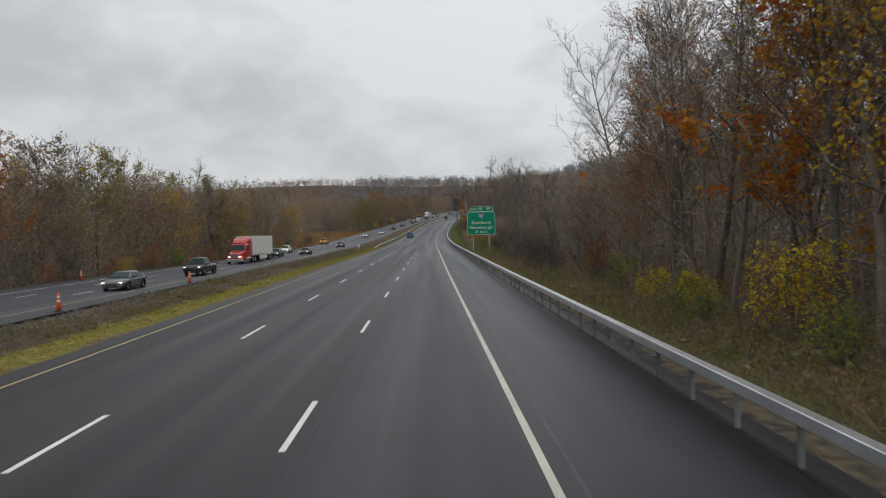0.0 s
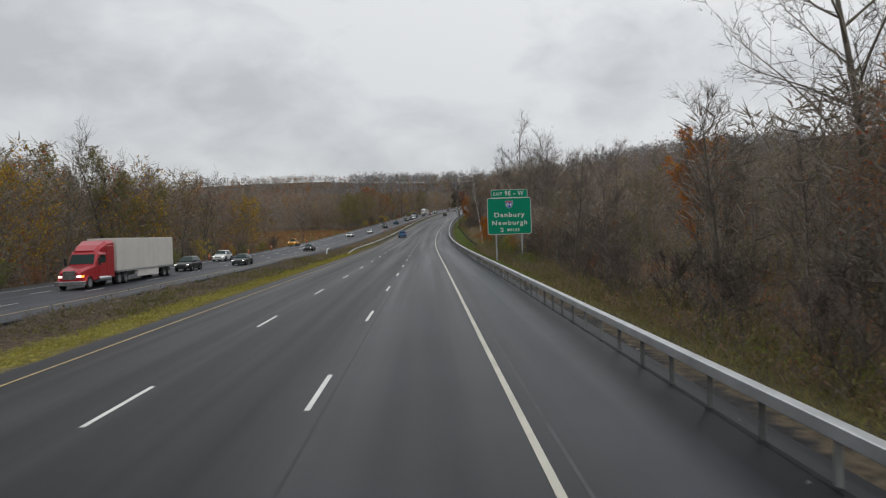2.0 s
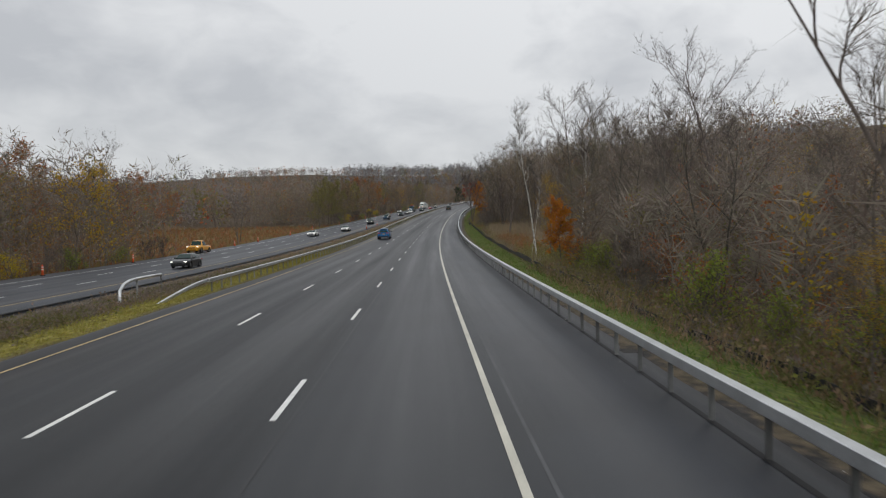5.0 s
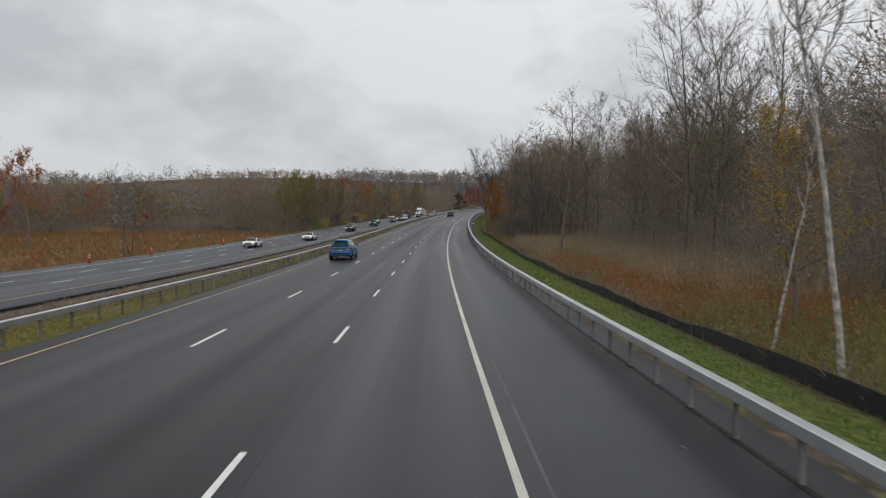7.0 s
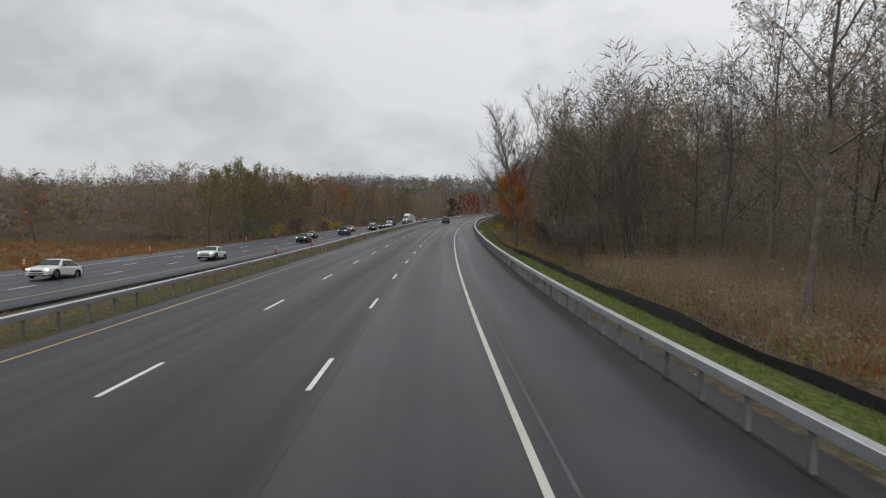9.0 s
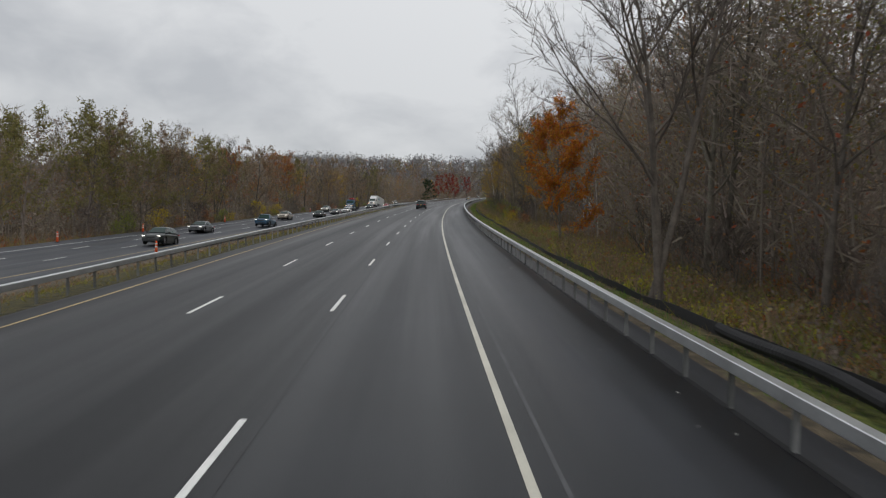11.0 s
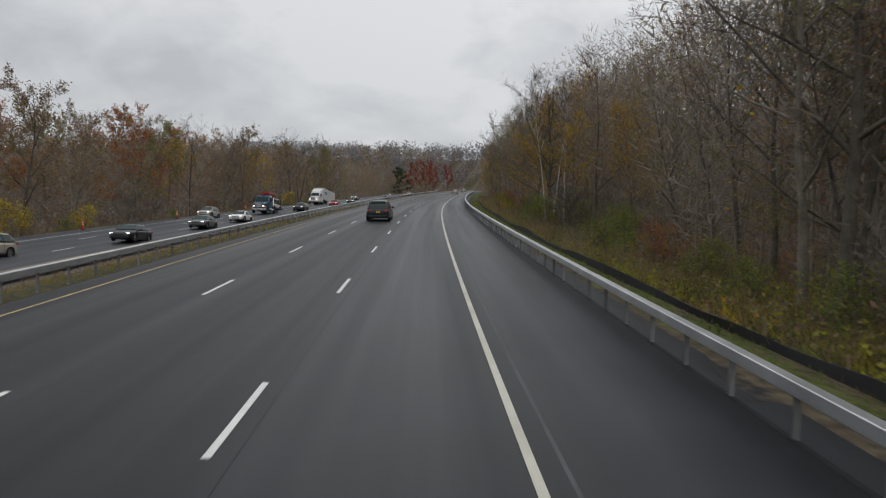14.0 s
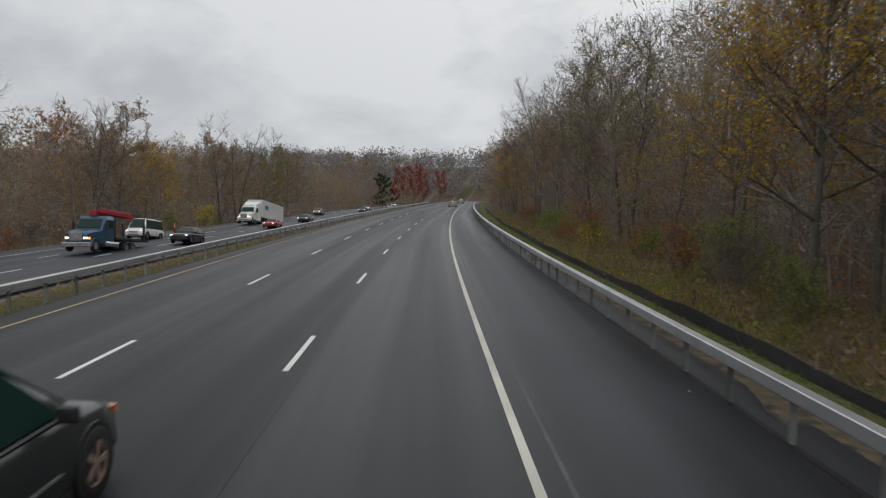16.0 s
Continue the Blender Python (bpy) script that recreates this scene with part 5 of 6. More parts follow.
def site_board():
    top = tagged(new("notice_board"), "weathered white and blue board nailed up among the trees", "notice board")
    top.matrix_basis = stand(376, 19.3, 0, 22, False)
    w = 1.05
    part("upper_panel", Kit().box(-w, w, 0, 0.03, 2.02, 2.85), M["board"], top, "stained white panel")
    part("middle_panel", Kit().box(-w - 0.02, w + 0.02, -0.01, 0.03, 1.12, 2.016), M["sign_blue2"], top, "faded blue panel")
    part("lower_panel", Kit().box(-w, w, 0, 0.03, 0.32, 1.116), M["board"], top, "stained white panel")
    for z, x0, x1 in ((1.70, -0.8, 0.75), (1.30, -0.78, 0.72)):
        part("text_bar", Kit().box(x0, x1, -0.016, -0.011, z, z + 0.22), M["board"], top, "pale bar of lettering")
    for z, x0, x1 in ((0.75, -0.8, 0.1), (0.55, -0.5, 0.8), (2.45, -0.6, 0.1)):
        part("text_bar", Kit().box(x0, x1, -0.006, -0.001, z, z + 0.1), M["board_ink"], top, "faded reddish bar of lettering")
    for x in (-0.75, 0.75):
        part("post", Kit().box(x - 0.05, x + 0.05, 0.031, 0.12, -1.4, 2.7), M["stake"], top, "wooden post")


def silt_fence():
    top = tagged(new("silt_fence"), "sagging black silt fence on wooden stakes along the verge", "fence")
    def where(s):
        return float(np.interp(s, [110, 160, 205, 235, 290, 312, 357, 380, 412, 443, 600], [8.3, 8.5, 8.6, 8.45, 7.0, 6.0, 6.6, 6.5, 5.9, 6.1, 6.4])) + 0.15 * float(rough(s, 0, 16, 21))
    ss = np.arange(122, 600, 0.6)
    rings = []
    for s in ss:
        lat = where(s)
        h = float(land(s, lat))
        tall = float(np.interp(s, [130, 165, 290, 320], [0.2, 0.46, 0.44, 0.24])) * (1 + 0.3 * float(smooth(s, 380, 405))) + 0.15 * float(rough(s, 0, 7, 22)) + 0.08 * float(rough(s, 0, 1.7, 23))
        lean = 0.10 * float(rough(s, 3, 4, 24))
        rings.append([plan(s, lat - 0.01, h - 0.1), plan(s, lat - 0.01 + lean * 0.6, h + tall * 0.5), plan(s, lat - 0.01 + lean, h + tall),
                      plan(s, lat + 0.012 + lean, h + tall), plan(s, lat + 0.012 + lean * 0.6, h + tall * 0.5), plan(s, lat + 0.012, h - 0.1)])
    part("fabric", Kit().loft(rings), M["fabric_black"], top, "black woven fabric")
    stake = Kit().box(-0.02, 0.02, -0.02, 0.02, -0.4, 0.56).mesh("stake", M["stake"])
    for s in np.arange(122.5, 598, 3.0):
        lat = where(s) + 0.06
        ob = part("stake", stake, None, top)
        ob.matrix_world = stand(s, lat, float(land(s, lat)), 0, False)


def marker():
    top = tagged(new("traffic_cone"), "orange plastic traffic delineator on a black rubber base", "traffic cone", "cones along the far shoulder")
    part("base", Kit().loft([[(0.22 * c * r, 0.22 * d * r, z) for c, d in ((1, .4), (.4, 1), (-.4, 1), (-1, .4), (-1, -.4), (-.4, -1), (.4, -1), (1, -.4))] for z, r in ((0, 1), (0.05, 0.98), (0.06, 0.7))]), M["rubber"], top)
    part("body", Kit().tube([(0, 0, 0.06), (0, 0, 0.5), (0, 0, 1.0), (0, 0, 1.06)], [0.13, 0.10, 0.07, 0.03], 10, True), M["cone_orange"], top, "bright orange tube", even=True)
    for z in (0.55, 0.78):
        part("band", Kit().tube([(0, 0, z), (0, 0, z + 0.1)], [0.104 - (z - 0.5) * 0.06, 0.098 - (z - 0.5) * 0.06], 10), M["sign_white"], top, "white reflective band")
    return top


M["board"] = material("board_white_weathered", (0.70, 0.66, 0.62), 0.7, vary=0.35, size=0.6, fine=9, bump=0.1)
M["sign_blue2"] = material("board_blue_faded", (0.09, 0.20, 0.42), 0.6, vary=0.3, size=0.6, fine=9, bump=0.05)
M["board_ink"] = material("board_ink_red", (0.35, 0.20, 0.18), 0.7, vary=0.3, size=0.4, fine=12, bump=0.0)
exit_sign()
far_sign()
site_board()
silt_fence()
first = marker()
spots = [(s, -37.35) for s in (72.7, 105.6, 135.3, 162.4, 186.6, 206, 232, 247, 262, 289, 314, 352, 371, 402, 424, 441, 466, 497, 518, 548, 577, 606)] + [(40.8, -22.9), (62.9, -22.9), (318, -22.9), (340, -22.9)]
for i, (s, lat) in enumerate(spots):
    m = stand(s, lat, float(opp_height(s)) + 0.001, RNG.uniform(0, 90), False)
    if i == 0:
        first.matrix_basis = m
    else:
        copy_thing(first, m)
# corrugated pipe on the silt fence, broken boards and a scrap of sheeting on the verge
pipe = tagged(new("drain_pipe"), "black corrugated plastic pipe lying on the silt fence", "pipe")
q = [plan(u, 6.2 + 0.12 * math.sin(u), float(land(u, 6.2)) + 0.34) for u in np.arange(294.5, 301.01, 0.06)]
part("tube", Kit().tube(q, [0.15 if i % 2 else 0.125 for i in range(len(q))], 10, True), M["fabric_black"], pipe)
for i, (u, lat, ln, turn) in enumerate(((106, 5.0, 1.7, 20), (102.1, 5.25, 2.3, -12), (99.9, 5.3, 1.2, 35), (91.3, 5.3, 2.1, 8), (89.5, 5.4, 1.5, -25), (408, 9.6, 1.8, 70))):
    board = tagged(new("broken_board"), "weathered grey-brown board lying in the verge grass", "board")
    k = Kit().box(-0.09, 0.09, -ln / 2, ln / 2, 0, 0.045, 0.92).box(-0.03, 0.07, ln / 2, ln / 2 + 0.16, 0.004, 0.03, 0.5)
    part("plank", k, M["stake"], board, bevel=0.006)
    board.matrix_basis = stand(u, lat, float(land(u, lat)) + 0.03, turn, False)
scrap = tagged(new("plastic_scrap"), "crumpled white plastic scrap beside the guardrail", "litter")
k = Kit().loft([[(0.3 * math.cos(a) * r, 0.2 * math.sin(a) * r, z + 0.03 * math.sin(3 * a)) for a in np.linspace(0, 5.6, 9)] for r, z in ((1, 0), (0.9, 0.08), (0.45, 0.13))])
part("sheeting", k, M["sign_white"], scrap)
scrap.matrix_basis = stand(356.1, 4.45, float(land(356.1, 4.45)) + 0.04, 30, False)
# turned-down end of the older rail beside the oncoming lanes
end = tagged(new("rail_end"), "bent-down galvanised end of an older guardrail in the median", "guardrail")
q = [plan(u, lat, h) for u, lat, h in ((157.9, -17.4, -1.1), (157.9, -17.4, -0.4), (158.1, -17.45, 0.0), (158.7, -17.5, 0.3), (159.6, -17.6, 0.42), (161, -17.75, 0.44), (163, -17.9, 0.42), (165.5, -18.1, 0.36))]
part("beam", Kit().tube(q, [0.09] * 8, 8, True), M["galv"], end, even=True)
for i in (5, 7):
    a = q[i]
    part("post", Kit().box(a[0] - 0.04, a[0] + 0.04, a[1] - 0.03, a[1] + 0.03, a[2] - 1.5, a[2] - 0.05), M["galv_post"], end)


# ---- vehicles ----
def paint(name, c, rough=0.28, metal=0.15):
    return material(name, c, rough, metal, vary=0.05, size=1.5, fine=5, bump=0.0, coat=0.35)


def lamp_material(name, c, power):
    m = material(name, c, 0.2, vary=0.02, bump=0.0)
    b = m.node_tree.nodes["Principled BSDF"]
    b.inputs["Emission Color"].default_value, b.inputs["Emission Strength"].default_value = (*c, 1), power
    return m


def glass_material():
    m = bpy.data.materials.new("tinted_car_glass")
    m.use_nodes = True
    n, l = m.node_tree.nodes, m.node_tree.links
    b = n["Principled BSDF"]
    b.inputs["Base Color"].default_value = (0.010, 0.032, 0.028, 1)
    b.inputs["Roughness"].default_value = 0.06
    b.inputs["Specular IOR Level"].default_value = 0.22
    return m


M["glass"] = glass_material()
M["headlight"] = lamp_material("headlight_on", (1.0, 0.97, 0.88), 1.6)
M["marker_lamp"] = lamp_material("amber_lamp", (1.0, 0.42, 0.06), 1.2)
M["marker_lens"] = material("amber_lens", (0.55, 0.20, 0.08), 0.2, vary=0.1, bump=0.0)
M["taillight"] = material("tail_lens_red", (0.46, 0.07, 0.08), 0.2, vary=0.05, bump=0.0)
M["trim_black"] = material("black_trim", (0.02, 0.02, 0.021), 0.5, vary=0.2, size=0.5, fine=15, bump=0.0)
M["chrome"] = material("chrome", (0.62, 0.63, 0.64), 0.18, 0.9, vary=0.1, size=0.5, fine=10, bump=0.0)
M["rim"] = material("wheel_alloy", (0.33, 0.33, 0.34), 0.4, 0.7, vary=0.15, size=0.3, fine=15, bump=0.0)
M["rim_rust"] = material("wheel_brake_dust", (0.30, 0.215, 0.165), 0.6, 0.1, vary=0.3, size=0.2, fine=15, bump=0.0)
M["plate_gold"] = material("plate_gold", (0.75, 0.42, 0.05), 0.5, vary=0.05, bump=0.0)
M["plate_bar"] = material("plate_dark_bar", (0.03, 0.04, 0.10), 0.5, vary=0.05, bump=0.0)
M["trailer_white"] = material("trailer_white", (0.62, 0.60, 0.55), 0.5, vary=0.12, size=2.5, fine=8, bump=0.02)
PAINT = {k: paint("car_paint_" + k, c) for k, c in {
    "blue": (0.001, 0.14, 0.36), "black": (0.012, 0.014, 0.016), "charcoal": (0.022, 0.028, 0.027), "white": (0.72, 0.72, 0.70), "silver": (0.38, 0.37, 0.34),
    "champagne": (0.36, 0.32, 0.26), "red": (0.42, 0.02, 0.03), "yellow": (0.72, 0.33, 0.02), "grey": (0.10, 0.105, 0.11), "navy": (0.02, 0.07, 0.13)}.items()}


def pane(corners, out=0.012, thick=0.02):
    c = [Vector(p) for p in corners]
    n = (c[1] - c[0]).cross(c[2] - c[0]).normalized()
    return Kit().add([p + n * out for p in c] + [p - n * thick for p in c],
                     [(0, 1, 2, 3), (7, 6, 5, 4), (0, 4, 5, 1), (1, 5, 6, 2), (2, 6, 7, 3), (3, 7, 4, 0)])


WHEELS = {}


def wheel(parent, x, y, r, wide, rim="rim"):
    side = 1 if x > 0 else -1
    key = (round(r, 3), round(wide, 3), rim)
    if key not in WHEELS:
        t = Kit().wheel([(-wide / 2, r * 0.62), (-wide / 2, r * 0.9), (-wide * 0.38, r * 0.985), (0, r), (wide * 0.38, r * 0.985), (wide / 2, r * 0.9), (wide / 2, r * 0.62)], 28)
        k = Kit().wheel([(wide * 0.42, r * 0.68), (wide * 0.47, r * 0.63), (wide * 0.44, r * 0.58), (wide * 0.36, r * 0.5), (wide * 0.33, 0.001)], 24)
        for i in range(5):
            a = i * 2 * math.pi / 5
            c, d = math.cos(a), math.sin(a)
            v = []
            for rad, half, xx in ((0.10 * r, 0.07 * r, 0.45), (0.60 * r, 0.10 * r, 0.49)):
                for sgn in (-1, 1):
                    for dx in (0, -0.05):
                        v.append((wide * xx + dx, rad * c - sgn * half * d, rad * d + sgn * half * c))
            k.add(v, [(0, 2, 6, 4), (1, 5, 7, 3), (0, 4, 5, 1), (2, 3, 7, 6), (4, 6, 7, 5)])
        k.wheel([(wide * 0.50, 0.001), (wide * 0.50, r * 0.12), (wide * 0.2, r * 0.13)], 12)
        WHEELS[key] = (t.mesh("tyre", M["rubber"], True), k.mesh("rim", M[rim]))
    tyre = part("wheel", WHEELS[key][0], None, parent, at=pose(x, y, r, 0, 0, 0 if side > 0 else 180))
    tagged(tyre, "black tyre")
    part("rim", WHEELS[key][1], None, tyre, "wheel rim")


SHAPES = {
    # lower stations (y, z low, z top, width), cabin (rear foot, rear top, front top, front foot), belt, roof
    "sedan": ([(-.5, .42, .78, .84), (-.485, .26, .95, .93), (-.38, .2, 1.0, 1), (-.1, .18, .96, 1), (.16, .18, .93, 1), (.36, .2, .84, .98), (.465, .22, .74, .91), (.5, .34, .60, .80)],
              (-.43, -.25, .05, .22), .93, 1.45),
    "suv": ([(-.5, .44, .74, .84), (-.495, .32, .84, .92), (-.47, .27, 1.06, .97), (-.36, .24, 1.08, 1), (-.1, .22, 1.05, 1), (.18, .22, 1.03, 1), (.36, .24, .97, .98), (.465, .28, .86, .92), (.5, .4, .72, .82)],
            (-.488, -.385, .05, .24), 1.08, 1.68),
    "minivan": ([(-.5, .46, .9, .88), (-.49, .28, 1.02, .96), (-.36, .22, 1.04, 1), (-.1, .2, 1.02, 1), (.2, .2, 1.0, 1), (.38, .22, .92, .98), (.47, .26, .80, .9), (.5, .38, .66, .78)],
                (-.495, -.45, .09, .30), 1.0, 1.72),
    "pickup": ([(-.5, .55, 1.05, .93), (-.49, .42, 1.12, .97), (-.3, .38, 1.13, 1), (-.1, .34, 1.12, 1), (.18, .34, 1.12, 1), (.36, .36, 1.1, .98), (.475, .38, 1.02, .94), (.5, .45, .85, .88)],
               (-.10, -.07, .13, .24), 1.1, 1.86),
    "van": ([(-.5, .45, 1.0, .96), (-.49, .32, 1.1, .98), (-.3, .28, 1.12, 1), (0, .28, 1.12, 1), (.3, .28, 1.1, 1), (.42, .3, 1.02, .98), (.48, .32, .9, .94), (.5, .42, .75, .86)],
            (-.497, -.48, .25, .40), 1.08, 2.2),
}


def car(name, label, shape, colour, length, width, s, lat, h=0.0, facing=0, rim="rim", rails=False, ns=None):
    low, cab, belt, roof = SHAPES[shape]
    top = tagged(new(name), label, "car" if shape != "pickup" else "pickup truck")
    top.matrix_basis = stand(s, lat, h + 0.002, 180 if facing else 0)
    body = PAINT[colour]
    L, W = length, width / 2
    fine = []
    for (a, b) in zip(low[:-1], low[1:]):
        for i in range(3):
            u = i / 3
            fine.append(tuple(p + (q - p) * (u * u * (3 - 2 * u) if j else u) for j, (p, q) in enumerate(zip(a, b))))
    fine.append(low[-1])
    rings = []
    for y, zl, zt, wf in fine:
        w = W * wf
        half = [(w * .78, zl), (w * .95, zl + .05), (w * .99, zl + .16), (w, zl + (zt - zl) * .5), (w * .985, zt - .16), (w * .955, zt - .06), (w * .86, zt), (w * .45, zt + .02)]
        rings.append([(x, y * L, z) for x, z in half] + [(-x, y * L, z) for x, z in reversed(half)])
    part("body", Kit().loft(rings), body, top, even=True)
    yr0, yr1, yf1, yf0 = (c * L for c in cab)
    ym = (yr1 + yf1) / 2
    rings = []
    for y, u in ((yr0, 0), (yr0 * .6 + yr1 * .4, .45), (yr1 - .02, .93), (yr1 + .12, 1), (ym, 1.03), (yf1 - .15, 1), (yf1 + .02, .93), (yf1 * .45 + yf0 * .55, .45), (yf0, 0)):
        z = belt - .05 + (roof - belt + .05) * u
        t = max(0, u)
        x0, x1 = W * .93, W * (.93 - (.29 if shape == "suv" else .22) * t)
        rings.append([(x0, y, belt - .06), (x0 * (1 - t * .5) + x1 * t * .5, y, belt - .06 + (z - belt + .06) * .5), (x1, y, z - .07 * t), (x1 * .86, y, z), (0, y, z + .02 * t),
                      (-x1 * .86, y, z), (-x1, y, z - .07 * t), (-x0 * (1 - t * .5) - x1 * t * .5, y, belt - .06 + (z - belt + .06) * .5), (-x0, y, belt - .06)])
    part("cabin", Kit().loft(rings), body, top, even=True)
    zb, zt = belt + .05, roof - .10
    part("windscreen", pane([(-W * .82, yf0 - .10, zb), (W * .82, yf0 - .10, zb), (W * .64, yf1 + .06, zt + .02), (-W * .64, yf1 + .06, zt + .02)][::-1], .03), M["glass"], top, "tinted windscreen")
    part("rear_window", pane([(W * .78, yr0 + (.045 if shape == "suv" else .13 if shape != "sedan" else .16), zb + (.02 if shape == "suv" else .02)), (-W * .78, yr0 + (.045 if shape == "suv" else .13 if shape != "sedan" else .16), zb + (.02 if shape == "suv" else .02)), (-W * (.56 if shape == "suv" else .64), yr1 - .03, zt - (.03 if shape == "suv" else -.02)), (W * (.56 if shape == "suv" else .64), yr1 - .03, zt - (.03 if shape == "suv" else -.02))][::-1], .035), M["glass"], top, "tinted rear window")
    for sd in (-1, 1):
        def at(y, u):
            return (sd * (W * .93 - W * (.29 if shape == "suv" else .22) * u * .93), y, zb + (zt - zb) * u)
        yb = yr0 + .30 * (yr1 - yr0) + .12
        for y0, y0t, y1, y1t in ((yb, yr1 + .10, ym - .03, ym - .03), (ym + .05, ym + .05, yf0 - .42, yf1 - .02)):
            c = [at(y0, 0), at(y1, 0), at(y1t, 1), at(y0t, 1)]
            part("side_window", pane(c if sd > 0 else c[::-1], .028), M["glass"], top, "tinted side window")
        part("door_seam", Kit().box(sd * W * 1.0 - .004, sd * W * 1.0 + .004, ym + .005, ym + .018, low[3][1] + .12, belt - .16), M["trim_black"], top)
        part("door_handle", Kit().box(sd * W * .985 - .02, sd * W * .985 + .02, ym - .28, ym - .10, belt - .19, belt - .16), body if shape != "minivan" else M["chrome"], top)
        part("side_mirror", Kit().box(sd * (W + .10) - .10, sd * (W + .10) + .10, yf0 - .60, yf0 - .48, belt + .0, belt + .17, .85), M["trim_black"], top, "black door mirror", bevel=.045)
        part("sill", Kit().box(sd * W * .93 - .05, sd * W * .93 + .05, -L * .26, L * .24, low[3][1] - .03, low[3][1] + .10), M["trim_black"], top)
        hl = low[-2]
        part("headlight", Kit().box(sd * W * .74 - .13, sd * W * .74 + .13, L * .472, L * .492, hl[2] - .15, hl[2] - .05), M["headlight"] if facing else M["marker_lens"], top, bevel=.01)
        rl = low[2] if shape == "suv" else low[1]
        part("tail_light", Kit().box(sd * W * .74 - (.25 if shape == "suv" else .2), sd * W * .74 + (.25 if shape == "suv" else .2), (-L * .488 if shape == "suv" else -L * .5 - .004), -L * .455, rl[2] - (.11 if shape == "suv" else .17), rl[2] + (.02 if shape == "suv" else -.04), 1.1), M["taillight"], top, "red tail light", bevel=.01)
        for yy in (-.29, .33 if shape == "minivan" else .31):
            r = .335 if shape == "sedan" else .375 if shape != "pickup" else .40
            arch = Kit().wheel([(.0, .001), (.0, r + .028), (-.10, r + .035)], 24, cx=sd * (W + .003), cy=yy * L, cz=r + .01)
            part("wheel_arch", arch, M["trim_black"], top)
            wheel(top, sd * (W - .085), yy * L, r, .21, rim)
    part("front_bumper", Kit().box(-W * .84, W * .84, L * .47, L * .503, low[-1][1] - .12, low[-1][1] + .10), body, top, bevel=.03)
    part("air_intake", Kit().box(-W * .58, W * .58, L * .5, L * .506, low[-1][1] - .05, low[-1][1] + .04), M["trim_black"], top, bevel=.004)
    part("grille", Kit().box(-W * .46, W * .46, L * .494, L * .506, low[-1][2] - .14, low[-1][2] - .03), M["trim_black"], top, bevel=.004)
    part("rear_bumper", Kit().box(-W * .84, W * .84, -L * .507, -L * .485, low[0][1] - .14, low[0][1] + .04), M["trim_black"] if shape in ("suv", "pickup") else body, top, bevel=.03)
    pz = .78 if shape == "suv" else low[1][2] - .30
    pl = part("number_plate", Kit().box(-.16, .16, -L * .5 - .014, -L * .475, pz, pz + .16), M["plate_gold"], top, "gold number plate")
    part("plate_bar", Kit().box(-.11, .11, -L * .5 - .018, -L * .5 - .0145, pz + .05, pz + .11), M["plate_bar"], pl)
    if rails:
        for sd in (-1, 1):
            x = sd * W * .60
            part("roof_rail", Kit().tube([(x, yr1 + .15, roof - .02), (x, yr1 + .32, roof + .06), (x, yf1 - .45, roof + .06), (x, yf1 - .25, roof - .02)], [.02] * 4, 6, True), M["trim_black"], top, "black roof rail")
        part("spoiler", Kit().box(-W * .60, W * .60, yr1 - .26, yr1 + .08, roof - .06, roof - .005), body, top, bevel=.015)
        part("spoiler_underside", Kit().box(-W * .57, W * .57, yr1 - .2, yr1 + .02, roof - .13, roof - .062), M["trim_black"], top)
        part("antenna_fin", Kit().box(-.03, .03, yr1 + .12, yr1 + .3, roof, roof + .07, .4, .4), M["trim_black"], top)
        part("tailgate_step", Kit().box(-W * .78, W * .78, -L * .512, -L * .49, .60, .66), body, top, "painted ledge over the bumper", bevel=.02)
        part("lower_bumper", Kit().box(-W * .82, W * .82, -L * .508, -L * .48, .30, .46), M["trim_black"], top, "black lower bumper", bevel=.02)
        part("light_bar", Kit().box(-W * .5, W * .5, -L * .507, -L * .49, .955, .985), M["trim_black"], top, "dark strip between the tail lights")
        for sd in (-1, 1):
            part("reflector", Kit().box(sd * W * .7 - .07, sd * W * .7 + .07, -L * .512, -L * .505, .48, .52), M["taillight"], top, "red bumper reflector")
            part("badge", Kit().box(sd * W * .52 - .08, sd * W * .52 + .08, -L * .506, -L * .498, .80, .835), M["chrome"], top, "small chrome badge")
        part("wiper", Kit().tube([(0, yr0 - .0, belt + .08), (-.35, yr0 + .01, belt + .11)], [.012, .008], 5), M["trim_black"], top)
        part("diffuser_trim", Kit().box(-W * .6, W * .6, -L * .512, -L * .506, low[0][1] - .12, low[0][1] - .09), M["chrome"], top, "silver bumper strip")
    if shape == "pickup":
        part("bed_cover", Kit().box(-W * .80, W * .80, -L * .47, cab[0] * L - .06, 1.12, 1.16), M["trim_black"], top, bevel=.01)
    if shape == "minivan":
        for sd in (-1, 1):
            part("window_trim", Kit().box(sd * W * .945 - .012, sd * W * .945 + .012, yr0 + .3, yf0 - .45, belt - .0, belt + .03), M["chrome"], top, "chrome window trim")
            part("side_moulding", Kit().box(sd * W - .012, sd * W + .012, -L * .2, L * .2, .495, .512), M["chrome"], top, "chrome side moulding")
    return top


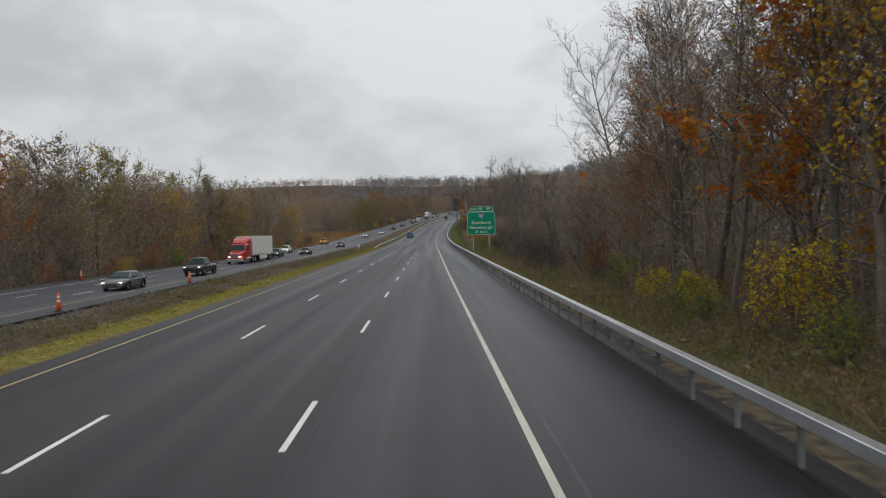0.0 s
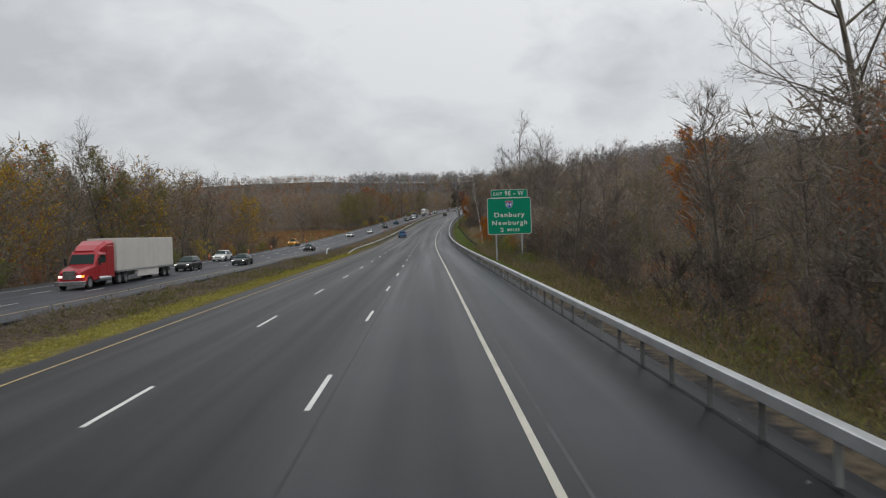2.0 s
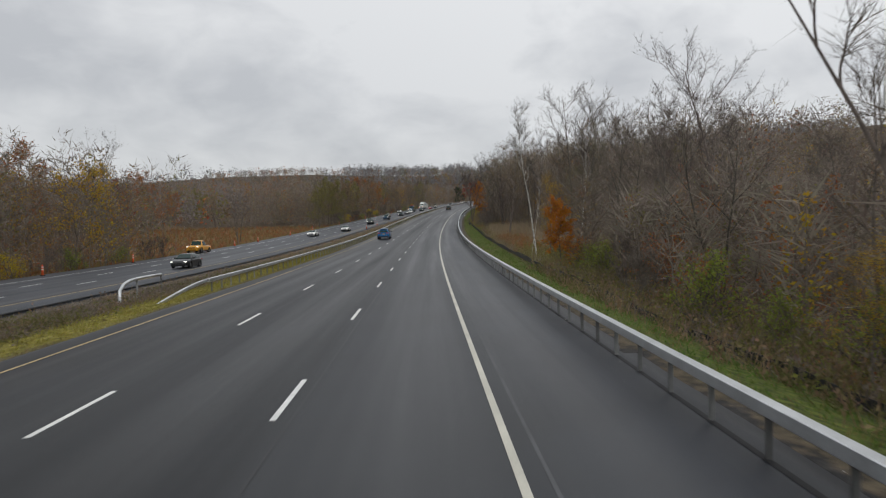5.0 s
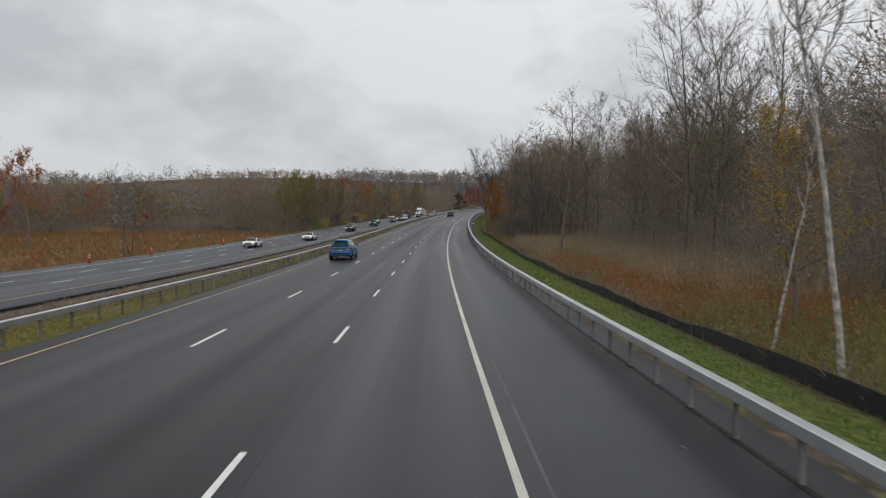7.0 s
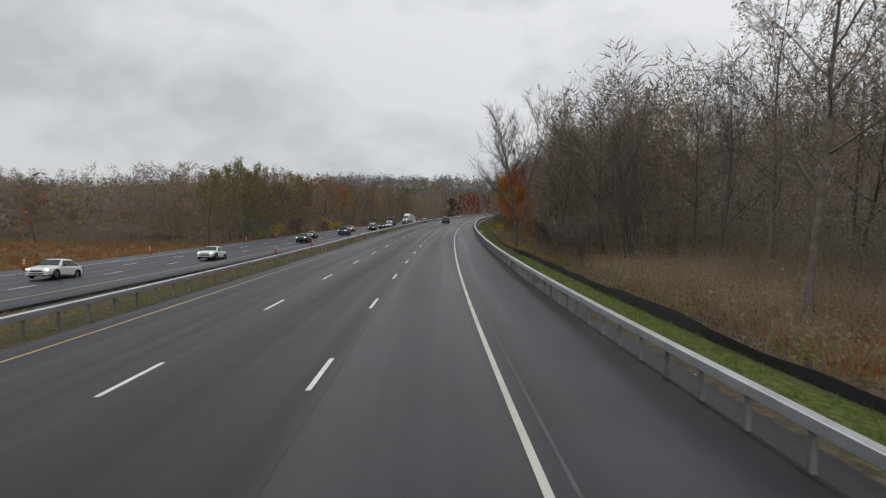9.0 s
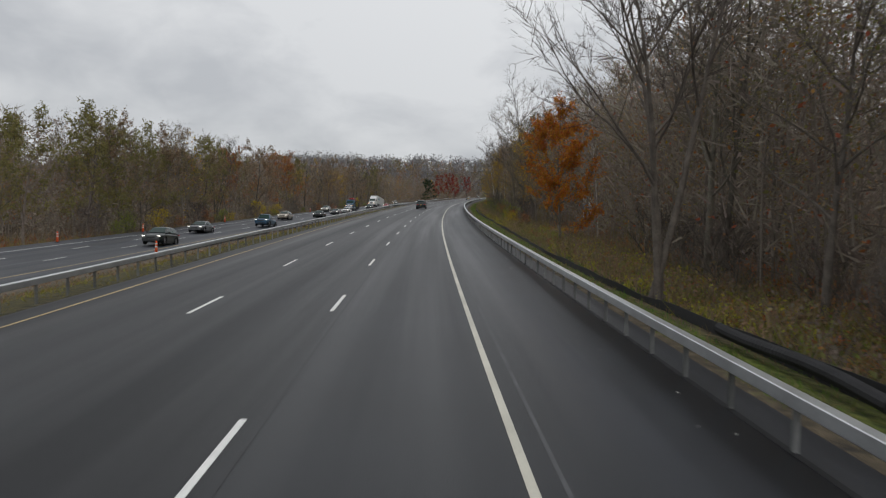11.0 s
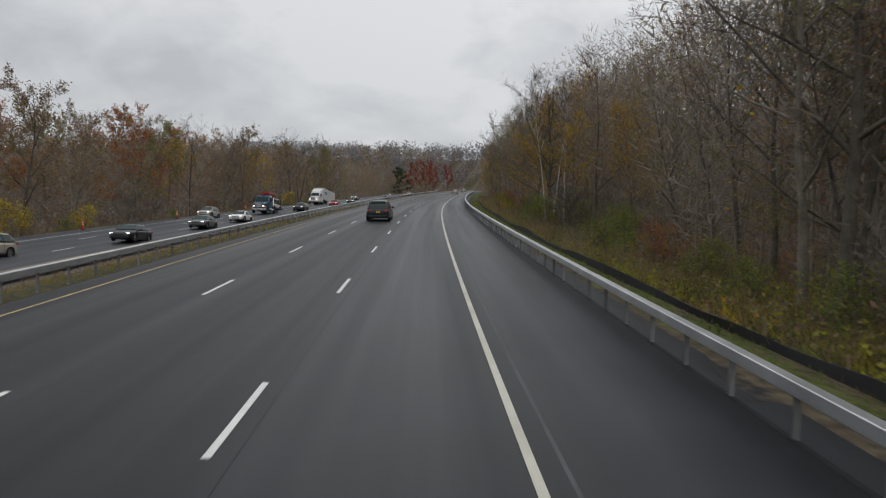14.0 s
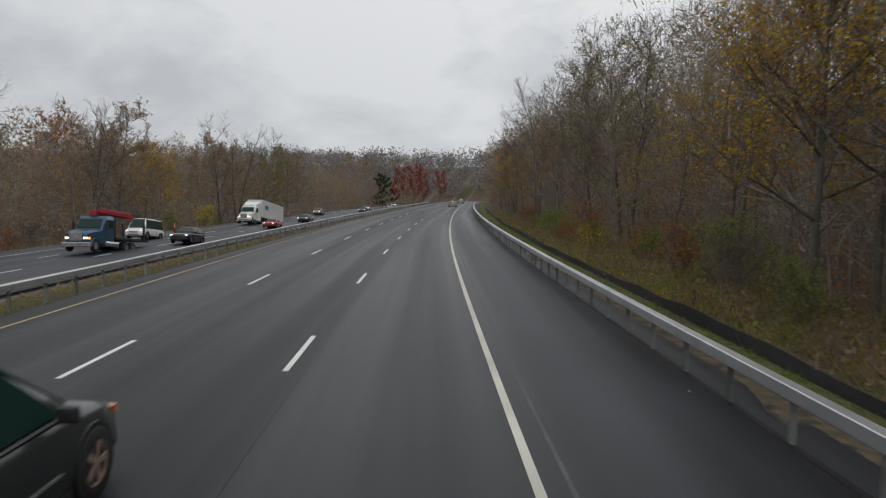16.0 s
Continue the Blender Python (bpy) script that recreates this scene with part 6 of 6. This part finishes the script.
def cab_unit(label, colour, s, lat, h, roof_high=True):
    """Long-nosed tractor unit with sleeper, facing the oncoming way."""
    body = PAINT[colour]
    top = tagged(new("truck_tractor"), label, "truck")
    top.matrix_basis = stand(s, lat, h + 0.002, 180)
    part("bonnet", Kit().loft([[(-w, y, z0), (w, y, z0), (w, y, z1 - .18), (w * .8, y, z1), (-w * .8, y, z1), (-w, y, z1 - .18)] for y, w, z0, z1 in ((1.2, 1.1, .75, 1.98), (2.3, 1.0, .7, 1.82), (3.2, .9, .62, 1.62), (3.42, .78, .72, 1.42))]), body, top, bevel=.04)
    part("cab", Kit().loft([[(-w, y, .7), (w, y, .7), (w, y, z - .3), (w * .86, y, z), (-w * .86, y, z), (-w, y, z - .3)] for y, w, z in ((-.55, 1.2, 3.1), (.75, 1.18, 3.05), (.95, 1.14, 2.85), (1.45, 1.1, 1.95))]), body, top, bevel=.05)
    if roof_high:
        part("sleeper", Kit().box(-1.22, 1.22, -2.0, -.56, .75, 3.5), body, top, bevel=.08)
        part("roof_fairing", Kit().loft([[(-w, y, 2.9), (w, y, 2.9), (w, y, z - .25), (w * .8, y, z), (-w * .8, y, z), (-w, y, z - .25)] for y, w, z in ((-2.0, 1.2, 3.95), (-.9, 1.18, 3.9), (.1, 1.1, 3.55), (.85, .95, 3.12))]), body, top, bevel=.06)
    part("windscreen", pane([(-1.0, 1.42, 2.02), (1.0, 1.42, 2.02), (.93, .98, 2.78), (-.93, .98, 2.78)][::-1], .04), M["glass"], top, "tinted windscreen")
    for sd in (-1, 1):
        c = [(sd * 1.19, -.35, 2.05), (sd * 1.18, .75, 2.05), (sd * 1.17, .65, 2.7), (sd * 1.185, -.35, 2.7)]
        part("side_window", pane(c if sd > 0 else c[::-1], .02), M["glass"], top)
        part("headlight", Kit().box(sd * .72 - .14, sd * .72 + .14, 3.2, 3.44, 1.0, 1.16), M["headlight"], top, bevel=.02)
        part("marker_lamp", Kit().box(sd * .93 - .04, sd * .93 + .04, 3.0, 3.3, .98, 1.16), M["marker_lamp"], top, "lit amber lamp")
        part("mirror", Kit().box(sd * 1.42 - .1, sd * 1.42 + .1, 1.15, 1.25, 1.9, 2.5), M["trim_black"], top, bevel=.02)
        part("fuel_tank", Kit().tube([(sd * .95, -1.3, .75), (sd * .95, .9, .75)], [.3, .3], 14, True), M["chrome"], top, "polished fuel tank")
        part("mudguard", Kit().loft([[(sd * 1.18, 2.45 + .62 * math.cos(a), .5 + .62 * math.sin(a)), (sd * .8, 2.45 + .62 * math.cos(a), .5 + .62 * math.sin(a)), (sd * .8, 2.45 + .57 * math.cos(a), .5 + .57 * math.sin(a)), (sd * 1.16, 2.45 + .57 * math.cos(a), .5 + .57 * math.sin(a))] for a in np.linspace(.1, 2.9, 9)]), body, top)
        wheel(top, sd * 1.02, 2.45, .5, .28)
        for y in (-2.9, -4.2):
            wheel(top, sd * .95, y, .5, .5)
    part("grille", Kit().box(-.5, .5, 3.40, 3.46, .85, 1.55), M["chrome"], top, "chrome grille", bevel=.02)
    part("bumper", Kit().box(-1.15, 1.15, 3.1, 3.52, .35, .72), M["chrome"], top, "chrome bumper", bevel=.05)
    part("chassis", Kit().box(-.45, .45, -4.9, 1.2, .7, .95), M["trim_black"], top)
    return top


def box_trailer(label, s, lat, h, mat, stripe=None):
    top = tagged(new("box_trailer"), label, "trailer")
    top.matrix_basis = stand(s, lat, h + 0.002, 180)
    part("box", Kit().box(-1.28, 1.28, -13.6, 0, 1.22, 4.1), mat, top, bevel=.05)
    part("rail", Kit().box(-1.295, 1.295, -13.61, .01, 1.1, 1.215), M["aluminium"], top)
    for sd in (-1, 1):
        part("side_skirt", Kit().box(sd * 1.2 - .015, sd * 1.2 + .015, -9.6, -4.4, .45, 1.09), M["trailer_white"], top, "white aerodynamic skirt")
        part("landing_leg", Kit().box(sd * .7 - .06, sd * .7 + .06, -3.2, -3.05, .3, 1.09), M["aluminium"], top)
        for y in (-11.2, -12.5):
            wheel(top, sd * .95, y, .5, .5)
    for y in np.arange(-13.0, -.3, 1.2):
        part("rib", Kit().box(1.281, 1.287, y, y + .03, 1.3, 4.0), mat, top)
        part("rib", Kit().box(-1.287, -1.281, y, y + .03, 1.3, 4.0), mat, top)
    if stripe:
        for sd in (-1, 1):
            for y0, y1, key in ((-3.6, -2.3, "sign_blue"), (-2.2, -1.5, "sign_green")):
                part("logo_shape", Kit().box(sd * 1.29 - .003, sd * 1.29 + .003, y0, y1, 2.6, 3.3), M[key], top, "plain coloured logo shape")
    return top


def crane_truck(s, lat, h):
    top = cab_unit("blue flatbed lorry carrying red crane machinery", "navy", s, lat, h, False)
    part("flatbed", Kit().box(-1.25, 1.25, -7.2, -.75, 1.15, 1.35), M["trim_black"], top, "dark flat deck", bevel=.02)
    part("headboard", Kit().box(-1.2, 1.2, -.8, -.62, 1.36, 3.0), M["trim_black"], top)
    part("boom", Kit().box(-.28, .28, -6.0, .9, 3.15, 3.55), PAINT["red"], top, "red folded crane boom", bevel=.04)
    part("boom", Kit().box(-.75, -.32, -4.6, .4, 3.3, 3.68), PAINT["red"], top, bevel=.04)
    part("pedestal", Kit().box(-.35, .35, -1.7, -1.0, 1.36, 3.14), PAINT["red"], top, "red crane pedestal", bevel=.04)
    for x in (-1.0, 1.0):
        part("stake", Kit().box(x - .06, x + .06, -6.9, -6.7, 1.36, 2.9), M["trim_black"], top)


def ho(s):
    return float(opp_height(s))


L1, L2, L3 = -26.55, -30.1, -33.6
car("suv_car", "bright blue compact SUV with black roof rails and wheels", "suv", "blue", 4.6, 1.86, 235.5, -9.1, rails=True, rim="trim_black")
car("minivan", "dark charcoal minivan with chrome side mouldings", "minivan", "charcoal", 4.95, 1.92, 430.1, -5.5, rim="rim_rust")
car("sedan_car", "silver-beige sedan travelling ahead in the lane", "sedan", "champagne", 4.8, 1.84, 600, -1.9)
car("sedan_car", "small pale sedan far ahead", "sedan", "silver", 4.7, 1.82, 668, -2.2)
for nm, lb, sh, co, ln, wd, s, lat in (
        ("sedan_car", "dark grey oncoming sedan with lights on", "sedan", "grey", 4.8, 1.84, 58, L1),
        ("pickup_truck", "black oncoming pickup truck with lights on", "pickup", "black", 5.6, 2.0, 77, L1),
        ("suv_car", "black oncoming crossover with lights on", "suv", "black", 4.7, 1.88, 131, L2),
        ("suv_car", "white oncoming SUV in the outer lane", "suv", "white", 4.8, 1.9, 157, L3),
        ("sedan_car", "dark oncoming sedan near the median", "sedan", "charcoal", 4.7, 1.82, 142, L1),
        ("pickup_truck", "yellow pickup truck standing on the far shoulder", "pickup", "yellow", 5.6, 2.0, 227, -36.7),
        ("sedan_car", "black oncoming sedan with bright headlights", "sedan", "black", 4.7, 1.82, 194, L1),
        ("sedan_car", "white oncoming sedan in the middle lane", "sedan", "white", 4.8, 1.84, 281, L2),
        ("sedan_car", "white oncoming sedan with lights on", "sedan", "white", 4.7, 1.84, 305, L1),
        ("suv_car", "dark green oncoming SUV near the median", "suv", "charcoal", 4.6, 1.86, 350, L1),
        ("sedan_car", "dark grey oncoming sedan in the middle lane", "sedan", "grey", 4.8, 1.84, 371, L2),
        ("pickup_truck", "dark oncoming pickup truck with lights on", "pickup", "navy", 5.6, 2.0, 388, L1),
        ("suv_car", "champagne-coloured oncoming SUV in the middle lane", "suv", "champagne", 4.7, 1.86, 414, L2),
        ("sedan_car", "black oncoming sedan in the median lane", "sedan", "black", 4.7, 1.82, 428, L1),
        ("sedan_car", "dark grey oncoming saloon beside a white one", "sedan", "grey", 4.8, 1.84, 446, L1),
        ("sedan_car", "white oncoming saloon with lights on", "sedan", "white", 4.8, 1.84, 460, L1),
        ("suv_car", "silver oncoming estate car with roof rails", "suv", "silver", 4.8, 1.86, 468, L3),
        ("van", "white high-roofed van behind a flatbed lorry", "van", "white", 5.6, 2.0, 501, L3),
        ("suv_car", "black oncoming SUV with bright headlights", "suv", "black", 4.8, 1.9, 495, L1),
        ("sedan_car", "dark red oncoming sedan beside a white lorry", "sedan", "red", 4.6, 1.8, 527, L1),
        ("sedan_car", "dark oncoming sedan with headlights on", "sedan", "charcoal", 4.7, 1.82, 548, L1),
        ("suv_car", "beige oncoming SUV with headlights on", "suv", "champagne", 4.7, 1.86, 590, L3),
        ("suv_car", "dark oncoming SUV in the middle lane", "suv", "grey", 4.7, 1.86, 612, L1),
        ("sedan_car", "white oncoming sedan far up the hill", "sedan", "white", 4.7, 1.82, 640, L2),
        ("sedan_car", "silver oncoming sedan far up the hill", "sedan", "silver", 4.7, 1.82, 668, L1),
        ("suv_car", "white oncoming SUV far up the hill", "suv", "white", 4.7, 1.86, 700, L2)):
    car(nm, lb, sh, co, ln, wd, s, lat, ho(s), 1, rails=lb.startswith("silver oncoming estate"))
cab_unit("bright red long-nosed tractor unit with high sleeper roof", "red", 106.5, L2, ho(106))
box_trailer("long off-white box trailer coupled to a red tractor", 108.9, L2, ho(112), M["trailer_white"])
cab_unit("white tractor unit with high sleeper roof", "white", 539, L3, ho(540))
box_trailer("white box trailer with a plain blue and green mark", 541.4, L3, ho(545), PAINT["white"], True)
crane_truck(484, L2, ho(484))

# loose chips and rubble on the shoulder
rc = np.random.RandomState(131)
n = 260
cs, cl = rc.uniform(5, 480, n), np.where(rc.rand(n) < 0.8, rc.uniform(2.3, 4.4, n), rc.uniform(-13.2, -11.2, n))
base = plan(cs, cl, np.where((cl < 3.38) & (cl > -11.75), 0.0, land(cs, cl)))
size = rc.uniform(0.02, 0.075, n)
pts = unit(rc.normal(size=(n, 4, 3))) * size[:, None, None]
pts[..., 2] = abs(pts[..., 2]) * 0.5
v = (base[:, None] + pts).reshape(-1, 3)
k4 = np.arange(n)[:, None] * 4
f = np.stack([k4 + [0, 1, 2], k4 + [0, 2, 3], k4 + [0, 3, 1], k4 + [1, 3, 2]], 1).reshape(-1, 3)
tagged(new("rubble", raw_mesh("rubble", v, f, M["chip"])), "small pale stone chips scattered on the shoulder", "rubble", kind="stuff")
